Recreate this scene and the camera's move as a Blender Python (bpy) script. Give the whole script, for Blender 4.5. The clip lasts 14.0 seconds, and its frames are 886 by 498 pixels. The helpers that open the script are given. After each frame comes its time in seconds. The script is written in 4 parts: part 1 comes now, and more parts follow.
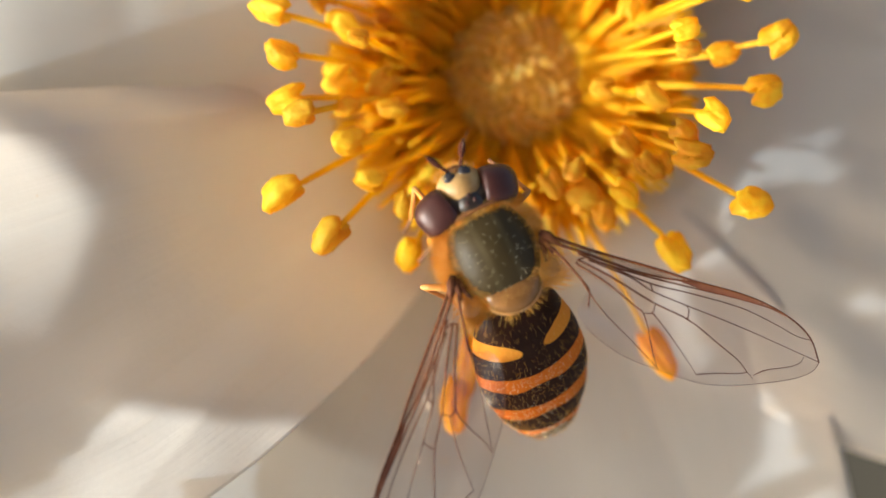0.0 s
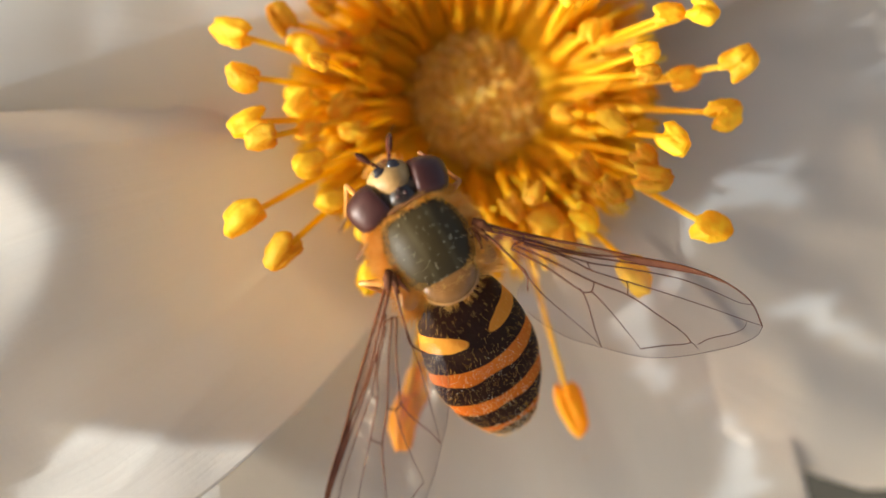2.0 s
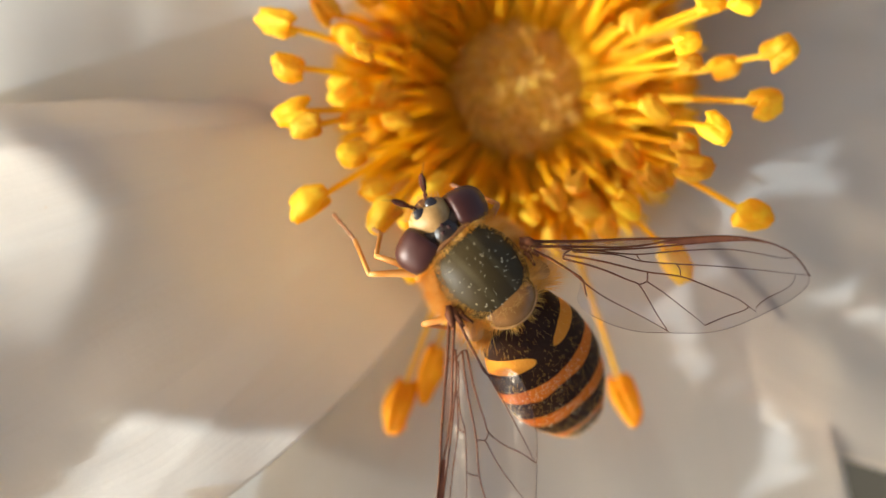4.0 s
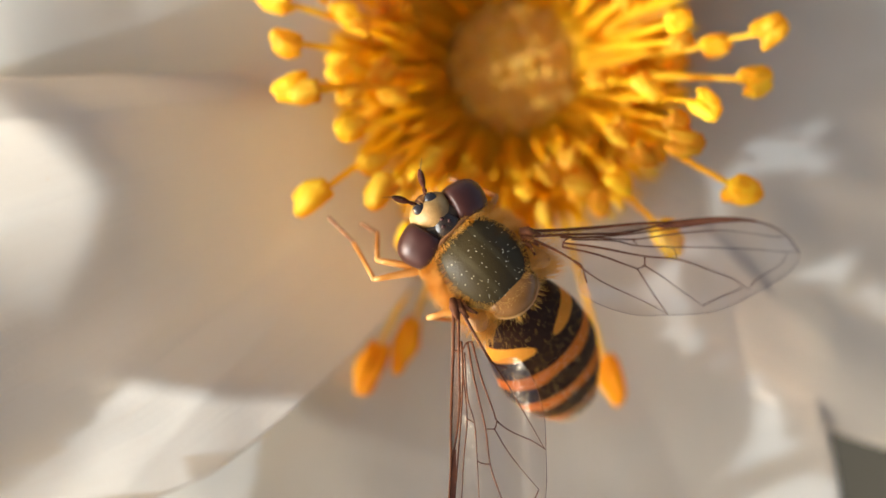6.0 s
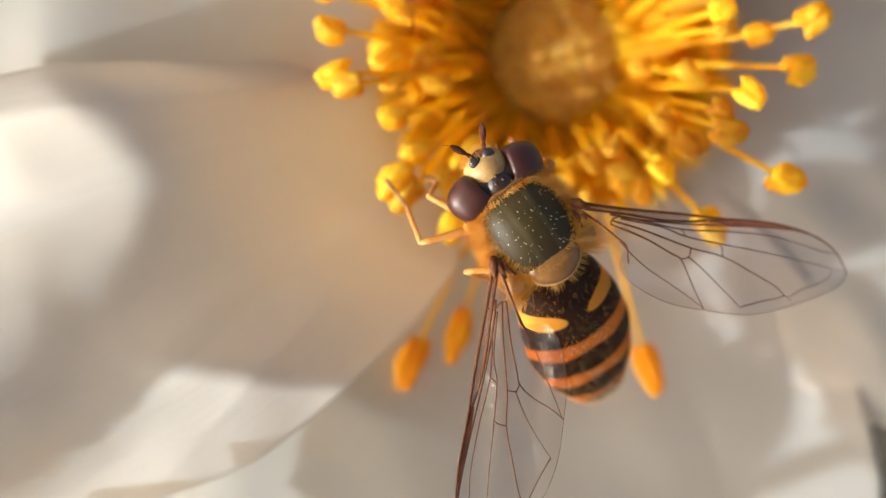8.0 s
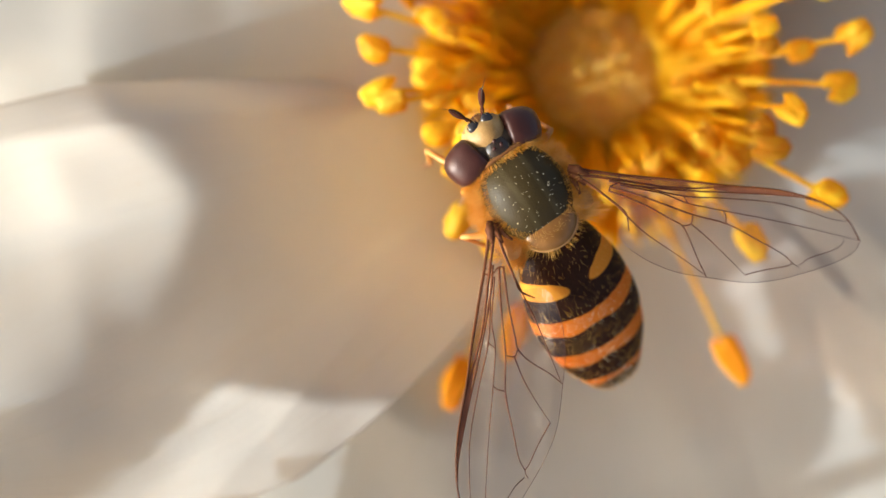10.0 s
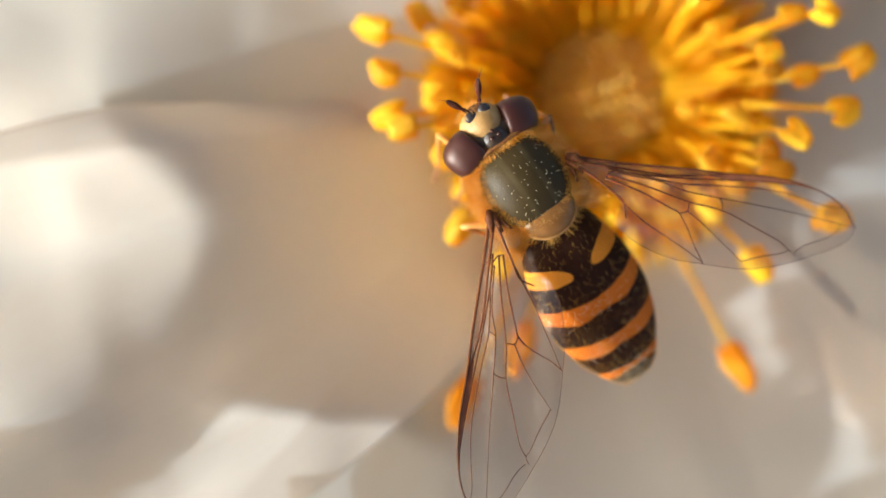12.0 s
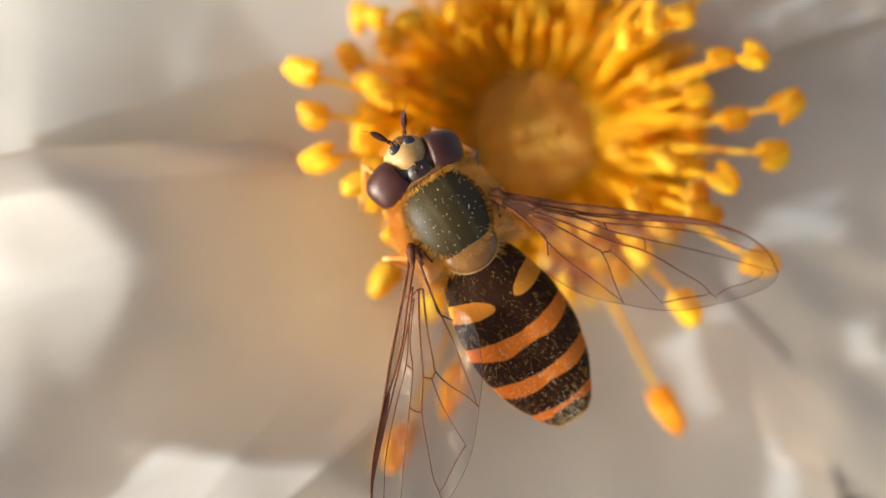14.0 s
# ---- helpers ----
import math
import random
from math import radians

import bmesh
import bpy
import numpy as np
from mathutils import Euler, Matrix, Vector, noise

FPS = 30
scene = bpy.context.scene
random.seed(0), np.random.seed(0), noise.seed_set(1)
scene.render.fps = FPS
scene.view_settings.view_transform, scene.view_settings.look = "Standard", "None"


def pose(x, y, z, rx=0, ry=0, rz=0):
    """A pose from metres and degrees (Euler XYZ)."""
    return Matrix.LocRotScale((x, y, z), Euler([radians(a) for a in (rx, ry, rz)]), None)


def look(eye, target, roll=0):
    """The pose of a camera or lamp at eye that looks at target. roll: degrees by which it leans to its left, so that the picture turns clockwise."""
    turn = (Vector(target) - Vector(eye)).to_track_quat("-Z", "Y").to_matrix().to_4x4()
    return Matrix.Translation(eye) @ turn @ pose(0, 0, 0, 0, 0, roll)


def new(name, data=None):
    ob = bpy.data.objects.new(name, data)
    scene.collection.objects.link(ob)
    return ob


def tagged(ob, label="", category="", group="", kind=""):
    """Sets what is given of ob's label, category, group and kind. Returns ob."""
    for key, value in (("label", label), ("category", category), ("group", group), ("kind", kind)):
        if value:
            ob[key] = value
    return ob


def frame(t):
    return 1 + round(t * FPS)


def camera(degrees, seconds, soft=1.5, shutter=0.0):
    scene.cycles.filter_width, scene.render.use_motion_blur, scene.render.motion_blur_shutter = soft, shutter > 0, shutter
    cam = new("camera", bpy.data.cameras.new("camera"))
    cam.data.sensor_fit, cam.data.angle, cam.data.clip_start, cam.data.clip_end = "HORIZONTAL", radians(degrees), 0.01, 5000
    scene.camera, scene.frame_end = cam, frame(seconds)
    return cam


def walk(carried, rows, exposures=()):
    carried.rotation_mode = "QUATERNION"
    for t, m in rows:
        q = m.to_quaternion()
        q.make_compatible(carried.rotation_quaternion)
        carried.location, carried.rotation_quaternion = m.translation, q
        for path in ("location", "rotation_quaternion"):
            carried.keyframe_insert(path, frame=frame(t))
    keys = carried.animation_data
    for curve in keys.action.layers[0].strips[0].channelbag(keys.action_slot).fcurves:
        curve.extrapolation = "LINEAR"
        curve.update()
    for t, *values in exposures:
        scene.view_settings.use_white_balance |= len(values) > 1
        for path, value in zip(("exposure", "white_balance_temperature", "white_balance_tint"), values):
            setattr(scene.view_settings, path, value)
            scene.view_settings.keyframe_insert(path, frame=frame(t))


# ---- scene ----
# ------------------------------------------------------------------ camera
LENS = 16.74
cam = camera(LENS, 14.0, soft=1.5)
cam.data.dof.use_dof = True
cam.data.dof.focus_distance = 0.1004
cam.data.dof.aperture_fstop = 28.0
walk(cam, [
    (0.0, pose(-0.00131, -0.00089, 0.09994, 0, 0, -0.12)),
    (0.5, pose(-0.00107, -0.00086, 0.10000, 0, 0, -0.07)),
    (1.0, pose(-0.00022, -0.00030, 0.10022, 0, 0, -0.02)),
    (1.5, pose(0.00000, 0.00000, 0.10000, 0, 0, 0.00)),
    (2.0, pose(0.00005, -0.00009, 0.10007, 0, 0, 0.03)),
    (2.5, pose(0.00035, 0.00001, 0.10004, 0, 0, 0.06)),
    (3.0, pose(0.00009, 0.00057, 0.10033, 0, 0, 0.03)),
    (3.5, pose(-0.00086, 0.00026, 0.10067, 0, 0, 0.02)),
    (3.7, pose(-0.00141, -0.00015, 0.10080, 0, 0, -0.03)),
    (5.8, pose(-0.00151, -0.00118, 0.10268, 0, 0, 0.16)),
    (6.0, pose(-0.00126, -0.00143, 0.10284, 0, 0, 0.26)),
    (6.5, pose(-0.00110, -0.00214, 0.10294, 0, 0, 0.31)),
    (7.0, pose(-0.00160, -0.00160, 0.10282, 0, 0, 0.38)),
    (7.5, pose(-0.00234, -0.00127, 0.10294, 0, 0, 0.25)),
    (8.0, pose(-0.00278, -0.00187, 0.10287, 0, 0, 0.39)),
    (8.5, pose(-0.00360, -0.00234, 0.10283, 0, 0, 0.34)),
    (8.7, pose(-0.00400, -0.00241, 0.10244, 0, 0, 0.05)),
    (10.8, pose(-0.00455, -0.00076, 0.10452, 0, 0, 0.32)),
    (11.0, pose(-0.00472, -0.00083, 0.10469, 0, 0, 0.29)),
    (11.5, pose(-0.00534, -0.00052, 0.10482, 0, 0, 0.23)),
    (12.0, pose(-0.00466, -0.00054, 0.10503, 0, 0, 0.37)),
    (12.5, pose(-0.00332, -0.00016, 0.10514, 0, 0, 0.48)),
    (13.0, pose(-0.00220, 0.00059, 0.10497, 0, 0, 0.56)),
    (13.5, pose(-0.00181, 0.00105, 0.10510, 0, 0, 0.56)),
    (14.0, pose(-0.00211, 0.00101, 0.10501, 0, 0, 0.60)),
])

# ------------------------------------------------------------------ light
SUN_AZIMUTH, SUN_HEIGHT = -158.0, 26.0      # degrees from +x, degrees above the horizon
world = bpy.data.worlds.new("sky")
scene.world = world
world.use_nodes = True
wn = world.node_tree.nodes
sky = wn.new("ShaderNodeTexSky")
sky.sky_type = "NISHITA"
sky.sun_disc = False
sky.air_density, sky.dust_density, sky.ozone_density = 0.15, 2.0, 0.0
sky.sun_elevation = radians(SUN_HEIGHT)
sky.sun_rotation = radians(90.0 - SUN_AZIMUTH)
haze = wn.new("ShaderNodeMix")
haze.data_type, haze.blend_type = "RGBA", "MULTIPLY"
haze.inputs["Factor"].default_value = 1.0
haze.inputs["B"].default_value = (1.0, 0.96, 0.80, 1.0)
world.node_tree.links.new(sky.outputs[0], haze.inputs["A"])
world.node_tree.links.new(haze.outputs["Result"], wn["Background"].inputs[0])
wn["Background"].inputs[1].default_value = 0.15

lamp = bpy.data.lights.new("sun", "SUN")
lamp.energy, lamp.angle, lamp.color = 1.25, radians(0.45), (0.72, 0.87, 1.0)
sun = new("sun", lamp)
az, el = radians(SUN_AZIMUTH), radians(SUN_HEIGHT)
sun.matrix_world = look((0.3 * math.cos(az) * math.cos(el), 0.3 * math.sin(az) * math.cos(el), 0.3 * math.sin(el)), (0, 0, 0))
scene.view_settings.exposure = 2.0
scene.view_settings.use_white_balance = True
scene.view_settings.white_balance_temperature = 6700.0
scene.view_settings.white_balance_tint = 6.0

MM = 0.001


# ------------------------------------------------------------------ small tools
def mm(x, y, z):
    return Vector((x, y, z)) * MM


def mat_new(name):
    m = bpy.data.materials.new(name)
    m.use_nodes = True
    nt = m.node_tree
    return m, nt, nt.nodes["Principled BSDF"]


def node(nt, kind, **values):
    n = nt.nodes.new(kind)
    for k, v in values.items():
        n.inputs[k.replace("_", " ")].default_value = v
    return n


def calc(nt, op, a, b=0.0, c=0.0):
    """A math node; each operand is a number or a socket."""
    n = nt.nodes.new("ShaderNodeMath")
    n.operation = op
    for i, v in enumerate((a, b, c)):
        if isinstance(v, (int, float)):
            n.inputs[i].default_value = v
        else:
            nt.links.new(v, n.inputs[i])
    return n.outputs[0]


def step(nt, value, lo, hi):
    """0 below lo, 1 above hi, smooth between."""
    n = nt.nodes.new("ShaderNodeMapRange")
    n.interpolation_type = "SMOOTHSTEP"
    nt.links.new(value, n.inputs["Value"])
    n.inputs["From Min"].default_value, n.inputs["From Max"].default_value = lo, hi
    return n.outputs[0]


def mixed(nt, fac, a, b):
    """A colour mix; a and b are colours or sockets."""
    n = nt.nodes.new("ShaderNodeMix")
    n.data_type = "RGBA"
    for sock, v in ((n.inputs["Factor"], fac), (n.inputs["A"], a), (n.inputs["B"], b)):
        if isinstance(v, (int, float)):
            sock.default_value = v
        elif isinstance(v, tuple):
            sock.default_value = (*v, 1.0)
        else:
            nt.links.new(v, sock)
    return n.outputs["Result"]


def noise_of(nt, scale, detail=3.0, coords=None, rough=0.5):
    n = nt.nodes.new("ShaderNodeTexNoise")
    n.inputs["Scale"].default_value, n.inputs["Detail"].default_value = scale, detail
    n.inputs["Roughness"].default_value = rough
    if coords is not None:
        nt.links.new(coords, n.inputs["Vector"])
    return n.outputs["Fac"]


def object_coords(nt):
    return nt.nodes.new("ShaderNodeTexCoord").outputs["Object"]


def relief(nt, bsdf, height, distance, strength=1.0):
    b = nt.nodes.new("ShaderNodeBump")
    b.inputs["Strength"].default_value, b.inputs["Distance"].default_value = strength, distance
    nt.links.new(height, b.inputs["Height"])
    nt.links.new(b.outputs[0], bsdf.inputs["Normal"])
    return b


# ------------------------------------------------------------------ materials
def petal_material():
    m, nt, bsdf = mat_new("petal")
    co = object_coords(nt)
    uv = nt.nodes.new("ShaderNodeUVMap").outputs[0]
    stretch = nt.nodes.new("ShaderNodeMapping")
    stretch.inputs["Scale"].default_value = (46.0, 3.0, 1.0)
    nt.links.new(uv, stretch.inputs["Vector"])
    veins = noise_of(nt, 1.0, 4.0, stretch.outputs[0])
    blotch = noise_of(nt, 140.0, 4.0, co)
    fine = noise_of(nt, 3500.0, 2.0, co)
    specks = nt.nodes.new("ShaderNodeTexVoronoi")
    specks.inputs["Scale"].default_value = 330.0
    nt.links.new(co, specks.inputs["Vector"])
    white = mixed(nt, step(nt, blotch, 0.35, 0.7), (0.76, 0.76, 0.77), (0.82, 0.82, 0.83))
    white = mixed(nt, calc(nt, "MULTIPLY", step(nt, veins, 0.5, 0.75), 0.22), white, (0.70, 0.64, 0.59))
    # yellow claw near the receptacle
    sep = nt.nodes.new("ShaderNodeSeparateXYZ")
    nt.links.new(uv, sep.inputs[0])
    claw = step(nt, calc(nt, "MULTIPLY_ADD", veins, 0.06, sep.outputs["Y"]), 0.23, 0.10)
    white = mixed(nt, claw, white, (0.92, 0.66, 0.13))
    # stray pollen dust
    dust = step(nt, specks.outputs["Distance"], 0.035, 0.015)
    white = mixed(nt, calc(nt, "MULTIPLY", dust, 0.7), white, (0.75, 0.40, 0.08))
    nt.links.new(white, bsdf.inputs["Base Color"])
    bsdf.inputs["Roughness"].default_value = 0.55
    bsdf.inputs["Specular IOR Level"].default_value = 0.25
    bsdf.inputs["Sheen Weight"].default_value = 0.08
    tall = calc(nt, "ADD", calc(nt, "MULTIPLY", veins, 1.0), calc(nt, "MULTIPLY", fine, 0.25))
    bump = relief(nt, bsdf, tall, 0.00006, 0.5)
    thin = nt.nodes.new("ShaderNodeBsdfTranslucent")
    nt.links.new(mixed(nt, claw, (0.93, 0.80, 0.60), (0.95, 0.62, 0.11)), thin.inputs["Color"])
    nt.links.new(bump.outputs[0], thin.inputs["Normal"])
    mix = nt.nodes.new("ShaderNodeMixShader")
    mix.inputs[0].default_value = 0.56
    nt.links.new(bsdf.outputs[0], mix.inputs[1])
    nt.links.new(thin.outputs[0], mix.inputs[2])
    nt.links.new(mix.outputs[0], nt.nodes["Material Output"].inputs["Surface"])
    return m


def plain(name, colour, second, rough=0.5, scale=900.0, bump=0.00004, glow=0.0, metal=0.0, spread=(0.35, 0.65), coat=0.0, vary=0.0, shine=0.5):
    """An uneven two-tone surface with fine relief; glow: share of light that passes through."""
    m, nt, bsdf = mat_new(name)
    co = object_coords(nt)
    big = noise_of(nt, scale, 4.0, co)
    col = mixed(nt, step(nt, big, *spread), colour, second)
    if vary:
        info = nt.nodes.new("ShaderNodeObjectInfo")
        hsv = nt.nodes.new("ShaderNodeHueSaturation")
        nt.links.new(col, hsv.inputs["Color"])
        nt.links.new(calc(nt, "MULTIPLY_ADD", info.outputs["Random"], vary, 1.0 - vary * 0.5), hsv.inputs["Value"])
        nt.links.new(calc(nt, "MULTIPLY_ADD", info.outputs["Random"], 0.02, 0.49), hsv.inputs["Hue"])
        col = hsv.outputs[0]
    nt.links.new(col, bsdf.inputs["Base Color"])
    bsdf.inputs["Roughness"].default_value = rough
    bsdf.inputs["Metallic"].default_value = metal
    bsdf.inputs["Coat Weight"].default_value = coat
    bsdf.inputs["Specular IOR Level"].default_value = shine
    if bump:
        fine = noise_of(nt, scale * 6.0, 3.0, co)
        relief(nt, bsdf, calc(nt, "ADD", big, calc(nt, "MULTIPLY", fine, 0.4)), bump)
    if glow:
        thin = nt.nodes.new("ShaderNodeBsdfTranslucent")
        nt.links.new(col, thin.inputs["Color"])
        mix = nt.nodes.new("ShaderNodeMixShader")
        mix.inputs[0].default_value = glow
        nt.links.new(bsdf.outputs[0], mix.inputs[1])
        nt.links.new(thin.outputs[0], mix.inputs[2])
        nt.links.new(mix.outputs[0], nt.nodes["Material Output"].inputs["Surface"])
    return m


def abdomen_material():
    """Black with two comma spots and three orange bands, in the abdomen's own space."""
    m, nt, bsdf = mat_new("tergite")
    sep = nt.nodes.new("ShaderNodeSeparateXYZ")
    co = object_coords(nt)
    nt.links.new(co, sep.inputs[0])
    x = calc(nt, "ABSOLUTE", calc(nt, "MULTIPLY", sep.outputs["X"], 1000.0))
    s = calc(nt, "MULTIPLY", sep.outputs["Y"], -1000.0)
    ragged = calc(nt, "MULTIPLY_ADD", noise_of(nt, 3000.0, 2.0, co), 0.10, -0.05)
    bow = calc(nt, "MULTIPLY", calc(nt, "MULTIPLY", x, x), 0.11)
    wave = calc(nt, "MULTIPLY", calc(nt, "COSINE", calc(nt, "MULTIPLY", x, 3.1)), 0.07)
    sb = calc(nt, "ADD", calc(nt, "ADD", s, bow), ragged)
    sw = calc(nt, "ADD", sb, wave)

    def band(lo, hi):
        return calc(nt, "MULTIPLY", step(nt, sb, lo - 0.03, lo + 0.03), step(nt, sw, hi + 0.03, hi - 0.03))

    # comma spots: ellipses whose outer end runs forward
    dx = calc(nt, "DIVIDE", calc(nt, "SUBTRACT", x, 1.32), 0.92)
    ds = calc(nt, "DIVIDE", calc(nt, "SUBTRACT", calc(nt, "ADD", calc(nt, "MULTIPLY_ADD", x, 0.34, s), ragged), 2.22), 0.36)
    d2 = calc(nt, "ADD", calc(nt, "MULTIPLY", dx, dx), calc(nt, "MULTIPLY", ds, ds))
    spots = step(nt, d2, 1.1, 0.9)
    orange = calc(nt, "MAXIMUM", band(3.26, 3.86), calc(nt, "MAXIMUM", band(4.82, 5.32), band(6.14, 6.38)))
    base = mixed(nt, noise_of(nt, 1200.0, 3.0, co), (0.016, 0.006, 0.003), (0.042, 0.015, 0.006))
    col = mixed(nt, orange, base, mixed(nt, noise_of(nt, 800.0, 3.0, co), (0.57, 0.130, 0.012), (0.69, 0.185, 0.020)))
    col = mixed(nt, spots, col, (0.70, 0.26, 0.03))
    col = mixed(nt, step(nt, s, 6.78, 6.86), col, (0.45, 0.26, 0.10))
    nt.links.new(col, bsdf.inputs["Base Color"])
    bsdf.inputs["Roughness"].default_value = 0.45
    bsdf.inputs["Specular IOR Level"].default_value = 0.10
    relief(nt, bsdf, calc(nt, "ADD", noise_of(nt, 9000.0, 2.0, co), noise_of(nt, 2200.0, 2.0, co)), 0.00002)
    return m


def eye_material():
    m, nt, bsdf = mat_new("compound_eye")
    co = object_coords(nt)
    facets = nt.nodes.new("ShaderNodeTexVoronoi")
    facets.inputs["Scale"].default_value = 26000.0
    nt.links.new(co, facets.inputs["Vector"])
    col = mixed(nt, noise_of(nt, 900.0, 3.0, co), (0.060, 0.014, 0.009), (0.034, 0.008, 0.006))
    nt.links.new(col, bsdf.inputs["Base Color"])
    bsdf.inputs["Roughness"].default_value = 0.40
    bsdf.inputs["Specular IOR Level"].default_value = 0.5
    bsdf.inputs["Coat Weight"].default_value = 0.2
    bsdf.inputs["Coat Roughness"].default_value = 0.45
    bsdf.inputs["Coat IOR"].default_value = 1.5
    bsdf.inputs["Specular Tint"].default_value = (1.0, 0.84, 0.80, 1.0)
    relief(nt, bsdf, facets.outputs["Distance"], 0.00001, 0.5)
    return m


def wing_material():
    m, nt, bsdf = mat_new("wing_membrane")
    co = object_coords(nt)
    clear = nt.nodes.new("ShaderNodeBsdfTransparent")
    nt.links.new(mixed(nt, noise_of(nt, 500.0, 3.0, co), (0.88, 0.85, 0.82), (0.95, 0.93, 0.91)), clear.inputs["Color"])
    gloss = nt.nodes.new("ShaderNodeBsdfGlossy")
    gloss.inputs["Roughness"].default_value = 0.13
    gloss.inputs["Color"].default_value = (1.0, 0.97, 0.94, 1)
    bump = nt.nodes.new("ShaderNodeBump")
    bump.inputs["Distance"].default_value = 0.00028
    nt.links.new(calc(nt, "ADD", noise_of(nt, 650.0, 2.0, co), calc(nt, "MULTIPLY", noise_of(nt, 6000.0, 2.0, co), 0.12)), bump.inputs["Height"])
    nt.links.new(bump.outputs[0], gloss.inputs["Normal"])
    fres = nt.nodes.new("ShaderNodeFresnel")
    fres.inputs["IOR"].default_value = 1.5
    mix = nt.nodes.new("ShaderNodeMixShader")
    nt.links.new(calc(nt, "MULTIPLY_ADD", fres.outputs[0], 1.7, 0.05), mix.inputs[0])
    nt.links.new(clear.outputs[0], mix.inputs[1])
    nt.links.new(gloss.outputs[0], mix.inputs[2])
    nt.links.new(mix.outputs[0], nt.nodes["Material Output"].inputs["Surface"])
    return m


M_PETAL = petal_material()
M_ANTHER = plain("anther", (0.93, 0.46, 0.007), (0.97, 0.70, 0.040), 0.6, 1100.0, 0.00014, glow=0.5, vary=0.3)
M_ANTHER_RIPE = plain("ripe_anther", (0.90, 0.38, 0.006), (0.93, 0.48, 0.012), 0.65, 1500.0, 0.00009, glow=0.5, vary=0.25)
M_FILAMENT = plain("filament", (0.98, 0.60, 0.015), (0.98, 0.69, 0.04), 0.5, 700.0, 0.00003, glow=0.6)
M_DISC = plain("disc", (0.98, 0.54, 0.025), (0.98, 0.62, 0.05), 0.55, 900.0, 0.00010, glow=0.5)
M_STIGMA = plain("stigma", (0.95, 0.62, 0.09), (0.95, 0.72, 0.22), 0.6, 1300.0, 0.00006, glow=0.5, vary=0.15)
M_GREEN = plain("green_stalk", (0.07, 0.13, 0.03), (0.12, 0.18, 0.05), 0.55, 300.0, 0.00010)
M_LEAF = plain("leaf", (0.045, 0.09, 0.022), (0.09, 0.14, 0.04), 0.45, 120.0, 0.00020, glow=0.2)
M_GROUND = plain("ground", (0.030, 0.025, 0.018), (0.055, 0.048, 0.034), 0.9, 30.0, 0.002)
M_TERGITE = abdomen_material()
M_EYE = eye_material()
M_WING = wing_material()
M_VEIN = plain("wing_vein", (0.085, 0.024, 0.008), (0.15, 0.045, 0.014), 0.5, 1500.0, 0.00001, shine=0.2)
M_STIGMA_SPOT = plain("wing_spot", (0.16, 0.055, 0.03), (0.23, 0.085, 0.045), 0.4, 1500.0, 0.00001, glow=0.3)
M_BLACK = plain("black_shell", (0.030, 0.018, 0.010), (0.055, 0.034, 0.018), 0.7, 900.0, 0.00002)
M_SCUTELLUM = plain("scutellum", (0.20, 0.085, 0.02), (0.31, 0.14, 0.04), 0.26, 700.0, 0.00002, glow=0.12)
M_FACE = plain("face", (0.34, 0.18, 0.055), (0.50, 0.31, 0.12), 0.5, 1500.0, 0.00004)
M_PLEURA = plain("flank", (0.13, 0.040, 0.008), (0.30, 0.12, 0.02), 0.6, 1600.0, 0.00010)
M_HAIR = plain("pale_hair", (0.80, 0.42, 0.06), (0.90, 0.60, 0.18), 0.4, 2000.0, 0.0, glow=0.5)
M_DARKHAIR = plain("dark_hair", (0.04, 0.02, 0.01), (0.08, 0.04, 0.02), 0.4, 2000.0, 0.0)
M_POLLEN = plain("pollen", (0.92, 0.76, 0.48), (0.95, 0.87, 0.68), 0.5, 3000.0, 0.0, glow=0.2)
M_LEG = plain("leg", (0.68, 0.26, 0.04), (0.78, 0.37, 0.10), 0.38, 1200.0, 0.00003, glow=0.2)
M_LEG_DARK = plain("leg_dark", (0.22, 0.09, 0.04), (0.36, 0.16, 0.07), 0.4, 1200.0, 0.00003)
M_ANTENNA = plain("antenna", (0.055, 0.014, 0.007), (0.10, 0.028, 0.014), 0.85, 3000.0, 0.00003, shine=0.15)
M_OCCIPUT = plain("occiput", (0.12, 0.042, 0.010), (0.24, 0.095, 0.022), 0.5, 1500.0, 0.00005)
M_HINGE = plain("hinge", (0.09, 0.026, 0.009), (0.17, 0.055, 0.018), 0.65, 2500.0, 0.00004, shine=0.2)


def tinted_cell():
    """Brown-tinted membrane along the front edge."""
    m, nt, bsdf = mat_new("front_cell")
    nt.links.new(mixed(nt, noise_of(nt, 1800.0, 3.0, object_coords(nt)), (0.13, 0.045, 0.022), (0.22, 0.085, 0.045)), bsdf.inputs["Base Color"])
    bsdf.inputs["Roughness"].default_value = 0.35
    bsdf.inputs["Alpha"].default_value = 0.42
    return m


M_CELL = tinted_cell()


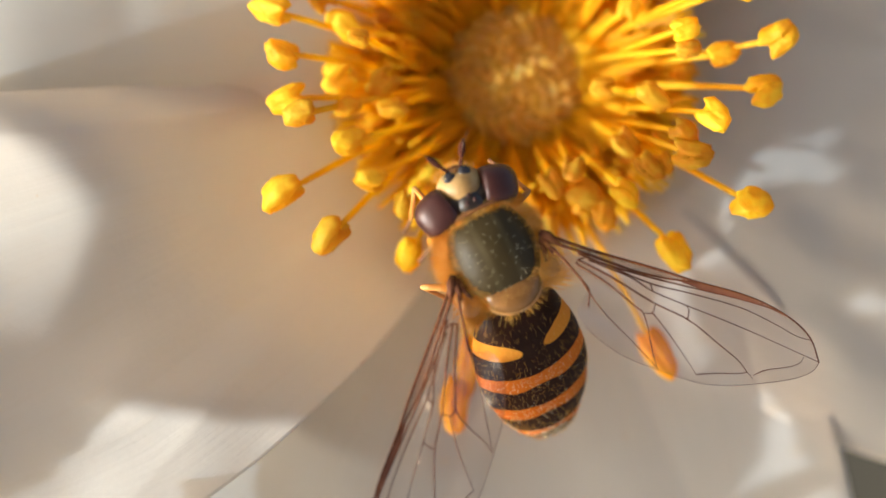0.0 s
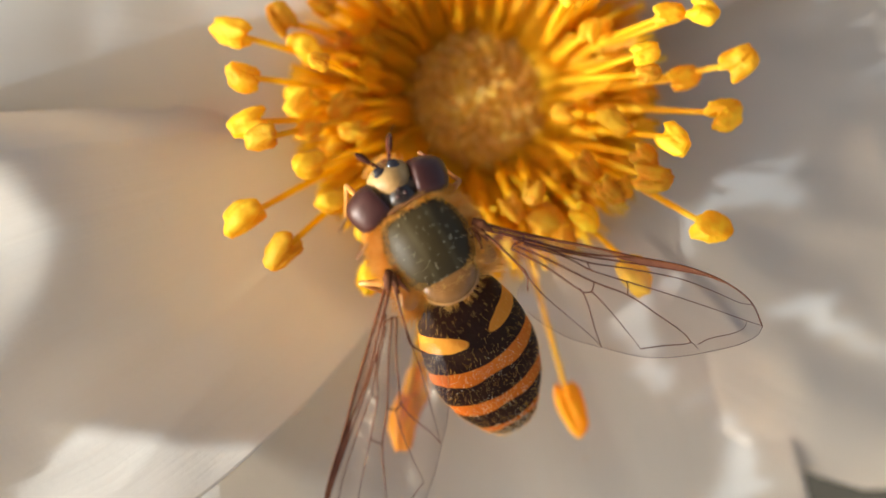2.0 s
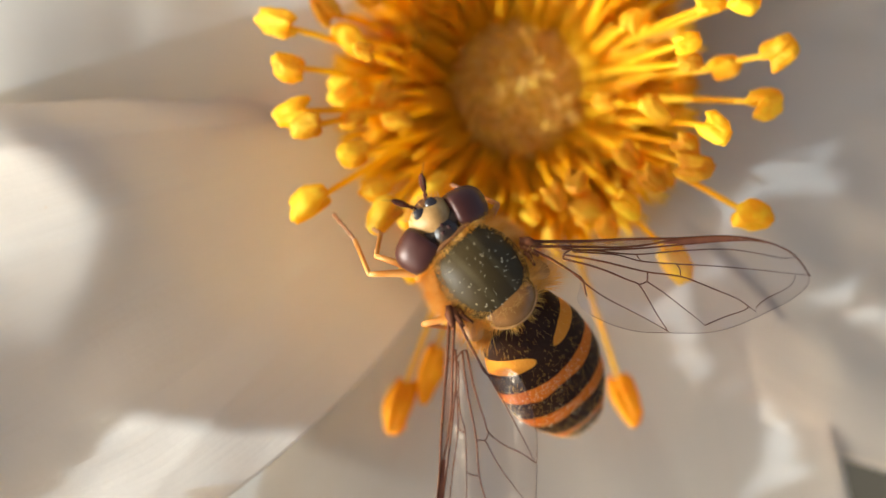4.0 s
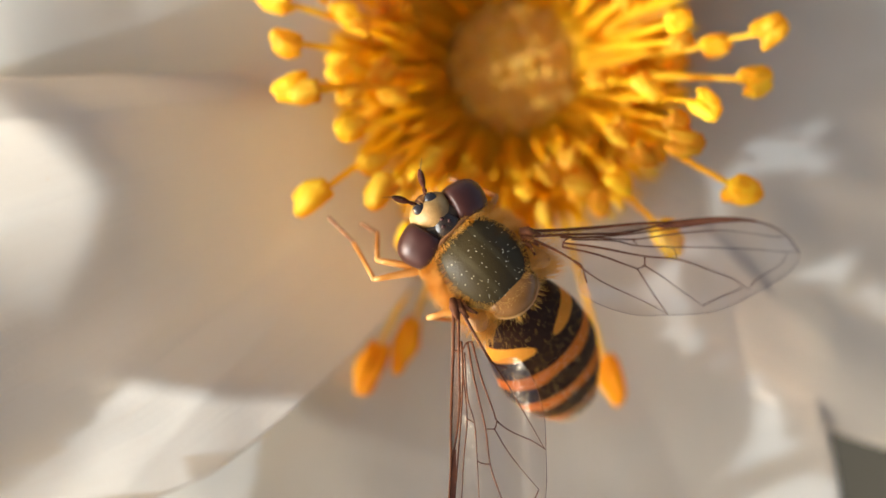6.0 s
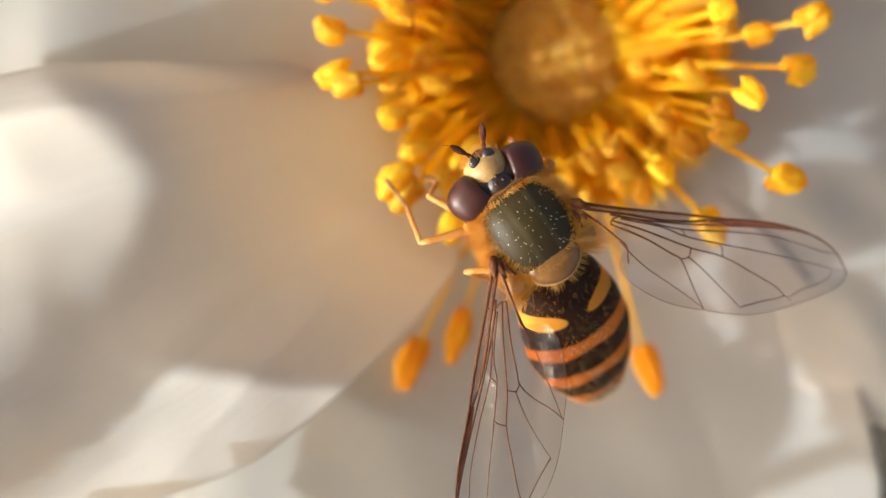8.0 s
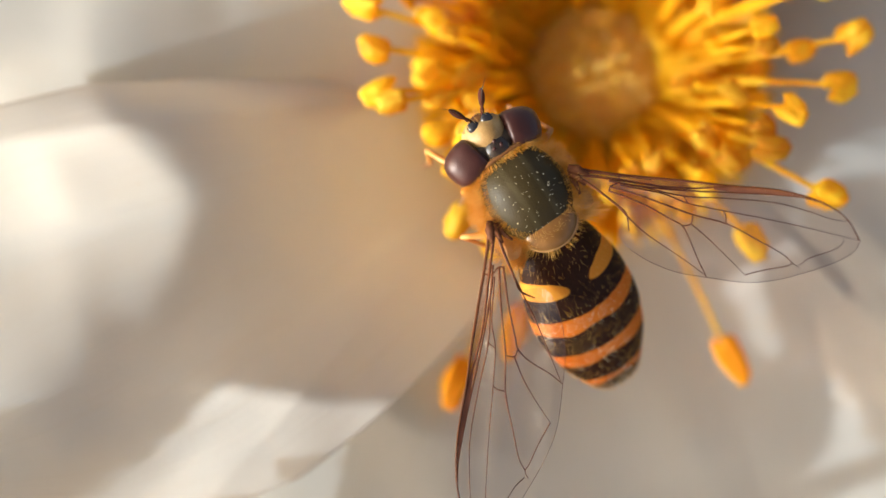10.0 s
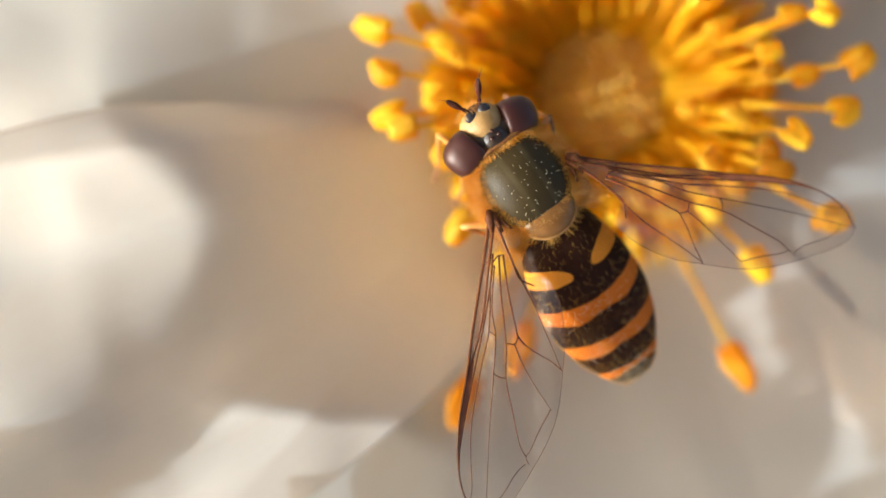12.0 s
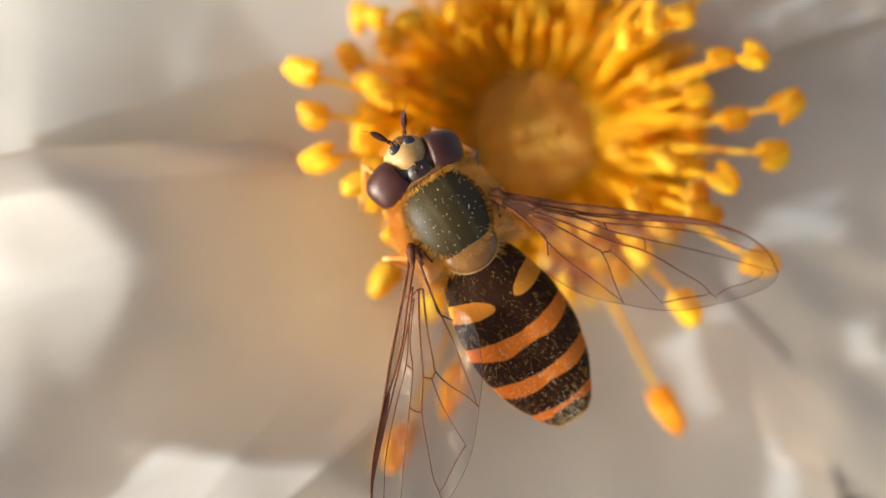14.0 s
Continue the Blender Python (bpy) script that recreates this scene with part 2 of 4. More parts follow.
def thorax_material():
    """Dark bronze back with two faint pale lengthwise stripes and a dusty bloom."""
    m, nt, bsdf = mat_new("thorax_back")
    co = object_coords(nt)
    sep = nt.nodes.new("ShaderNodeSeparateXYZ")
    nt.links.new(co, sep.inputs[0])
    x = calc(nt, "ABSOLUTE", calc(nt, "MULTIPLY", sep.outputs["X"], 1000.0))
    off = calc(nt, "ABSOLUTE", calc(nt, "SUBTRACT", x, 0.42))
    stripe = calc(nt, "MULTIPLY", step(nt, off, 0.16, 0.04), noise_of(nt, 900.0, 3.0, co))
    col = mixed(nt, noise_of(nt, 700.0, 5.0, co, 0.7), (0.024, 0.015, 0.005), (0.055, 0.036, 0.011))
    col = mixed(nt, calc(nt, "MULTIPLY", stripe, 0.5), col, (0.095, 0.075, 0.036))
    col = mixed(nt, step(nt, x, 1.15, 1.5), col, (0.20, 0.10, 0.03))
    nt.links.new(col, bsdf.inputs["Base Color"])
    bsdf.inputs["Specular IOR Level"].default_value = 0.2
    nt.links.new(calc(nt, "MULTIPLY_ADD", noise_of(nt, 1500.0, 4.0, co), 0.25, 0.36), bsdf.inputs["Roughness"])
    relief(nt, bsdf, calc(nt, "ADD", noise_of(nt, 14000.0, 2.0, co), calc(nt, "MULTIPLY", noise_of(nt, 1600.0, 3.0, co), 1.0)), 0.000012)
    return m


M_THORAX = thorax_material()
M_SOCKET = plain("socket", (0.018, 0.016, 0.020), (0.035, 0.030, 0.034), 0.18, 1500.0, 0.00001)
M_VERTEX = plain("crown_shell", (0.022, 0.012, 0.008), (0.045, 0.026, 0.016), 0.38, 1500.0, 0.00003)
M_CALYPTER = plain("calypter", (0.58, 0.30, 0.09), (0.72, 0.44, 0.18), 0.35, 1500.0, 0.00003, glow=0.4)


# ------------------------------------------------------------------ mesh tools (all in millimetres, scaled when linked)
def mesh_of(name, bm, material, smooth=True):
    bm.normal_update()
    bmesh.ops.scale(bm, vec=(MM, MM, MM), verts=bm.verts)
    me = bpy.data.meshes.new(name)
    bm.to_mesh(me)
    bm.free()
    me.materials.append(material)
    for p in me.polygons:
        p.use_smooth = smooth
    return me


def part(name, bm, material, parent, label="", smooth=True):
    ob = new(name, mesh_of(name, bm, material, smooth))
    ob.parent = parent
    if label:
        tagged(ob, label)
    return ob


def tube(bm, pts, radii, n=8, flat=1.0):
    """A tapered tube along pts with rounded, closed ends."""
    pts = [Vector(p) for p in pts]
    rings, side = [], None
    for i, p in enumerate(pts):
        d = (pts[min(i + 1, len(pts) - 1)] - pts[max(i - 1, 0)]).normalized()
        if side is None:
            side = d.orthogonal().normalized() if abs(d.z) > 0.9 else d.cross(Vector((0, 0, 1))).normalized()
        side = (side - d * side.dot(d)).normalized()
        up = d.cross(side)
        r = radii[i] if isinstance(radii, (list, tuple)) else radii
        rings.append([bm.verts.new(p + (side * math.cos(2 * math.pi * k / n) + up * (flat * math.sin(2 * math.pi * k / n))) * r) for k in range(n)])
    for a, b in zip(rings, rings[1:]):
        for k in range(n):
            bm.faces.new((a[k], a[(k + 1) % n], b[(k + 1) % n], b[k]))
    bm.faces.new(rings[0][::-1])
    bm.faces.new(rings[-1])


def curve(p0, p1, p2, n):
    p0, p1, p2 = Vector(p0), Vector(p1), Vector(p2)
    return [p0 * (1 - t) ** 2 + p1 * 2 * t * (1 - t) + p2 * t * t for t in (i / n for i in range(n + 1))]


def spline(pts, n=6):
    """Catmull-Rom through pts."""
    pts = [Vector(p) for p in pts]
    pts = [pts[0] * 2 - pts[1], *pts, pts[-1] * 2 - pts[-2]]
    out = []
    for a, b, c, d in zip(pts, pts[1:], pts[2:], pts[3:]):
        for i in range(n):
            t = i / n
            out.append(0.5 * (2 * b + (c - a) * t + (2 * a - 5 * b + 4 * c - d) * t * t + (3 * b - a - 3 * c + d) * t ** 3))
    return out + [pts[-2]]


def ball(bm, centre, size, turn=None, seg=20, rings=14, shape=None):
    """An ellipsoid; shape(v) may move each point of the unit ball first."""
    made = bmesh.ops.create_uvsphere(bm, u_segments=seg, v_segments=rings, radius=1.0)["verts"]
    for v in made:
        p = shape(v.co.copy()) if shape else v.co
        p = Vector((p.x * size[0], p.y * size[1], p.z * size[2]))
        if turn is not None:
            p = turn @ p
        v.co = p + Vector(centre)
    return made


def hairs(bm, roots, rng, length, radius, bend=0.3):
    """Thin tapering strands; roots: (point, direction)."""
    for p, d in roots:
        p, d = Vector(p), Vector(d).normalized()
        d = (d + Vector((rng.uniform(-bend, bend), rng.uniform(-bend, bend), rng.uniform(-bend, bend)))).normalized()
        a = d.orthogonal().normalized()
        b = d.cross(a)
        L = length * rng.uniform(0.6, 1.15)
        ring = [bm.verts.new(p + (a * math.cos(q) + b * math.sin(q)) * radius) for q in (0.0, 2.1, 4.2)]
        tip = bm.verts.new(p + d * L)
        for k in range(3):
            bm.faces.new((ring[k], ring[(k + 1) % 3], tip))


# ------------------------------------------------------------------ ground far below the bloom
bm = bmesh.new()
bmesh.ops.create_grid(bm, x_segments=24, y_segments=24, size=400000.0)
ground = new("ground", mesh_of("ground", bm, M_GROUND))
ground.location = (0, 0, -0.45)
tagged(ground, "dark shaded earth far below the rose", "ground", kind="structure")

# ------------------------------------------------------------------ the rose
CX, CY = 1.27, 5.3            # axis of the bloom
FLOOR = -8.5
flower = new("rose_flower")
tagged(flower, "open white wild rose with a crown of yellow stamens", "flower")


def soft_min(a, b, k):
    h = max(k - abs(a - b), 0.0) / k
    return min(a, b) - h * h * k * 0.25


def soft_max(a, b, k):
    return -soft_min(-a, -b, k)


def table(x, pairs):
    return float(np.interp(x, [p[0] for p in pairs], [p[1] for p in pairs]))


WIDE = [(2, 38), (8, 43), (14, 44), (18, 42), (22, 36), (25, 24), (26.6, 10), (27, 1)]


def petal(centre, height, left=WIDE, right=WIDE, lift=0.0, seed=0, nr=72, nv=72, label=""):
    """One petal round the axis. height(r, a) gives z for the radius and the angle off the petal's middle;
    left and right give its half width in degrees against the radius (right: growing angle)."""
    bm = bmesh.new()
    uvl = bm.loops.layers.uv.new("UVMap")
    reach = left[-1][0]
    grid = []
    for i in range(nr + 1):
        u = i / nr
        row = []
        for j in range(nv + 1):
            v = -1 + 2 * j / nv
            notch = 2.2 * math.exp(-(v / 0.16) ** 2)
            r = 2.0 + (reach - 2.0 - notch * u ** 6) * u ** 0.9
            a = v * table(r, right if v > 0 else left)
            th = radians(centre + a)
            z = height(r, a) + lift
            w = noise.noise(Vector((math.cos(th) * r * 0.16, math.sin(th) * r * 0.16, seed * 3.1)))
            w2 = noise.noise(Vector((math.cos(th) * r * 0.5, math.sin(th) * r * 0.5, seed * 5.7)))
            z -= 1.4 * math.exp(-(r / 5.0) ** 2)
            z += (0.55 * w + 0.10 * w2) * min(1.0, max(0.0, (r - 4) / 8))
            row.append((bm.verts.new((CX + r * math.cos(th), CY + r * math.sin(th), z)), v * 0.5 + 0.5, u))
        grid.append(row)
    for i in range(nr):
        for j in range(nv):
            q = (grid[i][j], grid[i][j + 1], grid[i + 1][j + 1], grid[i + 1][j])
            f = bm.faces.new([c[0] for c in q])
            for loop, c in zip(f.loops, q):
                loop[uvl].uv = (c[1], c[2])
    if bm.faces[:][0].normal.z < 0:
        bmesh.ops.reverse_faces(bm, faces=bm.faces[:])
    ob = part("petal", bm, M_PETAL, flower, label)
    thick = ob.modifiers.new("thickness", "SOLIDIFY")
    thick.thickness, thick.offset = 0.00010, -1.0
    return ob


def rising(start, slope, crest, fall, soft=1.2):
    """Height above the floor: flat to start, rising to crest(a), then falling away."""
    def height(r, a):
        rc = crest(a)
        up = slope * (r - start)
        down = slope * (rc - start) - fall * (r - rc)
        return FLOOR + soft_max(0.0, soft_min(up, down, soft), 1.5)
    return height


A_CREST = [(-40, 19), (-28, 18), (-20, 15.8), (-10, 14.0), (-3, 16.5), (4, 18.5), (9, 17.8), (13, 16.8), (16, 16.0), (22, 15), (28, 13.9), (40, 13.5)]
A_LEFT = [(2, 38), (8, 32), (11, 27), (14, 27.5), (18, 27), (22, 25), (25, 18), (26.6, 8), (27, 1)]
A_RIGHT = [(2, 40), (8, 37), (14.4, 28), (18, 24), (22.8, 16), (25, 10), (26.6, 4), (27, 0.5)]
B_LEFT = [(2, 45), (8, 60), (14, 64), (20, 66), (24, 64), (26, 44), (26.6, 24), (27, 1)]
B_RIGHT = [(2, 38), (8, 42), (14, 39), (17.5, 32), (20, 28), (24, 18), (26.6, 5), (27, 1)]
C_LEFT = [(2, 45), (7, 58), (12, 50), (17, 42), (20, 37), (24, 26), (26.6, 9), (27, 1)]
E_RIGHT = [(2, 44), (8, 54), (14, 58), (18, 58), (22, 54), (25, 40), (26.6, 16), (27, 1)]

def crest_a(a):
    return sum(table(a + d, A_CREST) for d in (-3, -1.5, 0, 1.5, 3)) / 5


def height_a(r, a):
    """Two turned-over lobes with a trough between them that climbs to the petal's notched tip."""
    droop = table(a, [(-40, 0.45), (-28, 0.62), (-22, 0.92), (-12, 1.0), (11, 1.0), (18, 1.1), (40, 1.1)])
    fall, soft = table(a, [(-30, 0.16), (-18, 0.04), (-5, -0.02), (9, 0.42)]), table(a, [(-5, 1.0), (9, 0.45)])
    lobes = FLOOR + (rising(6.5, 0.86, crest_a, fall, soft)(r, a) - FLOOR) * droop
    trough = FLOOR + soft_max(0.0, soft_min(soft_min(0.86 * (r - 6.5), 5.6 + 0.58 * (r - 13), 0.6), 11.0, 1.5), 1.5)
    share = sum(table(a + d, [(-12, 0.0), (0, 1.0), (4, 1.0), (12, 0.0)]) for d in (-2, -1, 0, 1, 2)) / 5
    return lobes + (trough - lobes) * share


def height_c(r, a):
    rim = table(r, C_LEFT) + a          # degrees inside the edge that lies over the next petal
    fold = noise.noise(Vector((r * 0.20, a * 0.11, 4.0))) + 0.3 * noise.noise(Vector((r * 0.5, a * 0.2, 9.0)))
    away = r * math.cos(radians(a - 8 - 22))
    return FLOOR - 0.06 * soft_max(0.0, away + 1.5, 2.0) + 0.30 * fold * min(1.0, max(0.0, (r - 9) / 5)) - 0.25 * math.exp(-(rim / 4.0) ** 2) * min(1.0, r / 14)



def height_b(r, a):
    slope = soft_max(-0.06, math.cos(radians(a - 80 + 152)), 0.3)
    meet = table(a, [(12, 0.0), (24, 0.35), (36, 0.6)]) * min(1.0, max(0.0, (r - 7) / 5))
    return FLOOR + 0.5 * max(0.0, min(r, 14.6) - 7) * slope + meet


def height_e(r, a):
    """Rises a little towards the edge that lies under the next petal."""
    return rising(4.5, 0.26, lambda q: 17, 0.02)(r, a) + table(a, [(0, 0.0), (20, 0.25), (40, 0.8), (60, 1.0)]) * min(1.0, max(0.0, (r - 9) / 4))


petal(-80, height_b, B_LEFT, B_RIGHT, lift=-0.9, seed=2)
petal(-150, height_a, A_LEFT, A_RIGHT, lift=0.1, seed=1, nr=110, nv=110, label="white petal with a raised, turned-over rim")
petal(64, rising(7, 0.06, lambda a: 15, 0.0), lift=-0.1, seed=4)
petal(136, height_e, right=E_RIGHT, lift=0.5, seed=5)
petal(-8, height_c, left=C_LEFT, lift=-0.5, seed=3)

# ------------------------------------------------------------------ an unseen leaf, added between the sun and the bloom to shade it
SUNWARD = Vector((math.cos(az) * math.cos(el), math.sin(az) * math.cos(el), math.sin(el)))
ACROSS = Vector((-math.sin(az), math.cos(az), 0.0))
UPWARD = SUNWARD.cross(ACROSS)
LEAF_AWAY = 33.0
shade_leaf = new("shade_leaf")
tagged(shade_leaf, "unseen green toothed leaf added to shade the bloom", "leaf")


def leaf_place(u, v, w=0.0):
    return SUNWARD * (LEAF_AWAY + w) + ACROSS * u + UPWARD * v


def shade_leaflet(foot, tip, wide, teeth, seed):
    """A toothed, slightly folded blade of the added shading leaf from foot to tip, both (across, upward) in
    millimetres.
    """
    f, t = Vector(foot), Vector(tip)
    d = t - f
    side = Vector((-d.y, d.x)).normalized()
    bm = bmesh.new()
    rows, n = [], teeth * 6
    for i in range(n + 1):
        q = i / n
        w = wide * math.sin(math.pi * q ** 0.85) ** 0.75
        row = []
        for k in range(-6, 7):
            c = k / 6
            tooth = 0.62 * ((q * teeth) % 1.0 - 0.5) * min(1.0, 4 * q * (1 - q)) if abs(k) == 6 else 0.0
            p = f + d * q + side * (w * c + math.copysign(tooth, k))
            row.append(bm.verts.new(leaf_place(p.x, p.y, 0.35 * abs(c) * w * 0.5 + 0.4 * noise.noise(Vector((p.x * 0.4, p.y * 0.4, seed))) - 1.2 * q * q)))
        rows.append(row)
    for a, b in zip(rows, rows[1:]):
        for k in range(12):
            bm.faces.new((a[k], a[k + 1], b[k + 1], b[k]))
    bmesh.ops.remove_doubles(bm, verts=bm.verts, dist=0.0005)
    blade = part("shade_leaflet", bm, M_LEAF, shade_leaf, "toothed green blade of the added shading leaf")
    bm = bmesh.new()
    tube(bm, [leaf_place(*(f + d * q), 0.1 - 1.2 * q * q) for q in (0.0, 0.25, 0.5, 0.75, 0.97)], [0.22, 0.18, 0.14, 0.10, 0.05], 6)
    part("shade_midrib", bm, M_GREEN, blade)


# gaps between these unseen blades leave spots of sun on the petals
SHADE_LEAFLETS = [
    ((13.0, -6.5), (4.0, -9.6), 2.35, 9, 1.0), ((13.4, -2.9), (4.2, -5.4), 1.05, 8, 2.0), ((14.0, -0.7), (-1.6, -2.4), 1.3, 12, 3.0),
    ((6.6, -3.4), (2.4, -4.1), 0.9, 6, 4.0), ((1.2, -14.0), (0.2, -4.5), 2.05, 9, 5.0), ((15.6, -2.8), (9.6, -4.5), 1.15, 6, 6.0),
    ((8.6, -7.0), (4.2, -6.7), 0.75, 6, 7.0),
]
for spec in SHADE_LEAFLETS:
    shade_leaflet(*spec)
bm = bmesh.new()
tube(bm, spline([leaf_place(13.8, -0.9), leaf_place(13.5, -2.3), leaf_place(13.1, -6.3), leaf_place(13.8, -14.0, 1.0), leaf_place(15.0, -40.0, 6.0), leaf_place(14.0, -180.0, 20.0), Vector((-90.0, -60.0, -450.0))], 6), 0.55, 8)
part("shade_leaf_stalk", bm, M_GREEN, shade_leaf, "thin green stalk of the added shading leaf")

# receptacle, disc and stigmas
bm = bmesh.new()
ball(bm, (CX, CY + 0.1, -10.0), (3.4, 3.4, 1.6), seg=32, rings=20)
disc = part("disc", bm, M_DISC, flower, "orange-brown disc in the middle of the bloom")
bm = bmesh.new()
for k in range(64):
    q = 2 * math.pi * k / 64
    for h in range(10):
        w = 2 * math.pi * h / 10
        rr = 3.1 + 1.1 * math.cos(w) + 0.08 * noise.noise(Vector((math.cos(q) * 4, math.sin(q) * 4, 0)))
        bm.verts.new((CX + rr * math.cos(q), CY + 0.15 + rr * math.sin(q), -9.2 + 0.45 * math.sin(w)))
bm.verts.ensure_lookup_table()
for k in range(64):
    for h in range(10):
        bm.faces.new([bm.verts[i] for i in (k * 10 + h, (k + 1) % 64 * 10 + h, (k + 1) % 64 * 10 + (h + 1) % 10, k * 10 + (h + 1) % 10)])
part("nectar_ring", bm, M_DISC, flower, "glossy orange ring round the disc")
rng = random.Random(4)
stigma_meshes = []
for k in range(3):
    bm = bmesh.new()
    ball(bm, (0, 0, 0), (0.27, 0.24, 0.22), seg=10, rings=7,
         shape=lambda p: p * (1 + 0.18 * noise.noise(p * 2.0 + Vector((k, 0, 0)))))
    stigma_meshes.append(mesh_of("stigma", bm, M_STIGMA))
for i in range(130):
    r = 2.6 * math.sqrt((i + 0.5) / 130)
    a = i * 2.39996
    s = new("stigma", stigma_meshes[i % 3])
    s.parent = disc
    z = -9.9 + 1.6 * math.sqrt(1 - (r / 3.3) ** 2) + rng.uniform(-0.10, 0.08)
    s.matrix_local = pose(*(mm(CX + r * math.cos(a), CY + r * math.sin(a), z)), rng.uniform(-30, 30), rng.uniform(-30, 30), rng.uniform(0, 360))

bm = bmesh.new()
tube(bm, spline([(CX, CY, -12.2), (CX, CY, -12.8), (CX, CY, -14.0), (CX, CY, -16), (CX + 0.2, CY, -17.5)], 4), [1.6, 2.2, 2.6, 2.7, 2.7, 2.8, 2.9, 2.9, 2.8, 2.6, 2.4, 2.1, 1.8, 1.5, 1.2, 1.0, 0.95], 20)
part("hip", bm, M_GREEN, flower, "green swollen base under the petals")
bm = bmesh.new()
tube(bm, spline([(CX + 0.2, CY, -17.2), (CX + 4, CY + 3, -80), (CX + 2, CY + 10, -250), (CX + 8, CY + 4, -450)], 8), 1.0, 10)
part("stalk", bm, M_GREEN, flower, "thin green stalk")
for k in range(5):
    bm = bmesh.new()
    th = radians(-44 + 72 * k)
    pts = spline([(2 * math.cos(th), 2 * math.sin(th), -11), (7 * math.cos(th), 7 * math.sin(th), -12), (13 * math.cos(th), 13 * math.sin(th), -13.2), (19 * math.cos(th), 19 * math.sin(th), -15.5)], 5)
    tube(bm, pts, [1.5 * (1 - 0.055 * i) for i in range(len(pts))], 8, 0.12)
    bmesh.ops.translate(bm, vec=(CX, CY, 0), verts=bm.verts)
    part("sepal", bm, M_LEAF, flower, "narrow green sepal")

# ------------------------------------------------------------------ stamens
UPPER_LEFT = [
    (-7.18, 7.27, -3.04, 1.05), (-6.74, 5.77, -2.56, 0.95), (-6.51, 4.21, -2.4, 1.0), (-5.54, 7.86, -4.16, 0.9),
    (-5.15, 9.36, -4.4, 0.9), (-4.12, 8.53, -4.8, 0.9), (-3.45, 9.23, -4.96, 0.9), (-4.15, 6.29, -1.92, 0.6),
    (-4.72, 6.86, -4.48, 1.0), (-4.9, 5.11, -4.32, 0.9),
]
LEFT = [
    (-4.85, 4.89, -3.84, 0.85), (-4.58, 4.05, -3.36, 0.8), (-4.52, 2.72, -2.88, 0.9), (-3.41, 4.92, -4.48, 0.9),
    (-3.01, 4.03, -4.32, 0.75), (-3.76, 1.47, -3.2, 0.9), (-2.6, 0.64, -3.36, 0.8), (-2.42, -1.06, -4.16, 1.0),
    (-1.64, 1.68, -4.32, 0.9),
]
UPPER_RIGHT = [
    (4.4, 8.6, -2.08, 0.8), (5.17, 9.05, -2.16, 0.85), (6.19, 9.28, -2.4, 0.8), (7.7, 7.88, -2.24, 0.8),
    (8.87, 8.03, -1.92, 0.95), (5.13, 7.47, -4.32, 0.7), (6.9, 6.56, -2.16, 0.8), (7.02, 5.86, -2.24, 0.7),
    (8.38, 5.78, -3.84, 0.9), (10.18, 6.25, -2.64, 1.1), (9.69, 4.53, -2.64, 1.1), (6.51, 9.65, -4.48, 0.8),
]
RIGHT = [
    (4.22, 4.67, -4.16, 0.75), (5.91, 4.36, -2.88, 0.9), (7.8, 3.64, -1.6, 0.95), (6.89, 3.03, -2.24, 0.8),
    (7.1, 2.28, -2.0, 1.0), (4.96, 2.73, -3.36, 0.85), (5.71, 1.85, -2.88, 0.8), (9.15, 0.63, -2.08, 1.15),
    (4.95, 1.02, -3.04, 0.8), (6.73, -0.95, -3.68, 1.05), (3.13, 1.87, -3.68, 0.8), (2.45, 1.38, -3.84, 0.75),
    (3.6, 1.1, -4.32, 1.0), (4.23, 0.31, -4.32, 0.9), (6.21, 2.05, -3.12, 0.7),
]
SWAY_LEFT = [
    (0, -6.77, 1.0), (0.5, -6.8, 0.99), (1, -6.77, 0.97), (1.5, -6.75, 0.94), (2, -6.72, 0.96),
    (2.5, -6.71, 0.92), (3, -6.76, 1.07), (3.5, -6.31, 1.2), (5.8, -5.61, 0.33), (6, -5.82, 0.34),
    (6.5, -5.39, 0.22), (7, -5.08, 0.47), (7.5, -4.89, 0.12), (8, -4.46, 0.5), (8.5, -4.0, 1.42),
    (11, -3.21, 2.81), (12.5, -3.23, 3.08), (14, -3.32, 3.44),
]
SWAY_LOW_LEFT = [
    (0, -5.13, -0.42), (0.5, -5.18, -0.39), (1, -5.21, -0.41), (1.5, -5.19, -0.4), (2, -5.41, -0.17),
    (2.5, -5.1, -0.56), (3, -3.65, 0.59), (3.5, -3.46, 0.67), (5.8, -3.41, 0.61), (6.5, -3.41, 0.39),
    (7, -3.66, 0.28), (7.5, -4.1, 0.52), (8, -4.06, 0.02), (8.5, -3.85, -0.59), (11, -3.7, 0.0),
    (11.5, -3.82, 0.11), (12, -3.98, 0.25), (12.5, -4.01, 0.1), (13, -4.01, 0.09), (13.5, -4.14, 0.04),
    (14, -4.15, -0.1),
]
SWAY_HEAD = [
    (0, -6.13, 3.68), (1.5, -6.08, 3.66), (3.5, -6.1, 3.64), (5.8, -6.03, 3.98), (7.5, -6.09, 3.7),
    (8.7, -6.05, 3.89), (11, -6.15, 3.74), (12.5, -6.01, 3.67), (13, -5.93, 3.59), (13.5, -5.44, 3.35),
    (14, -5.17, 3.26),
]
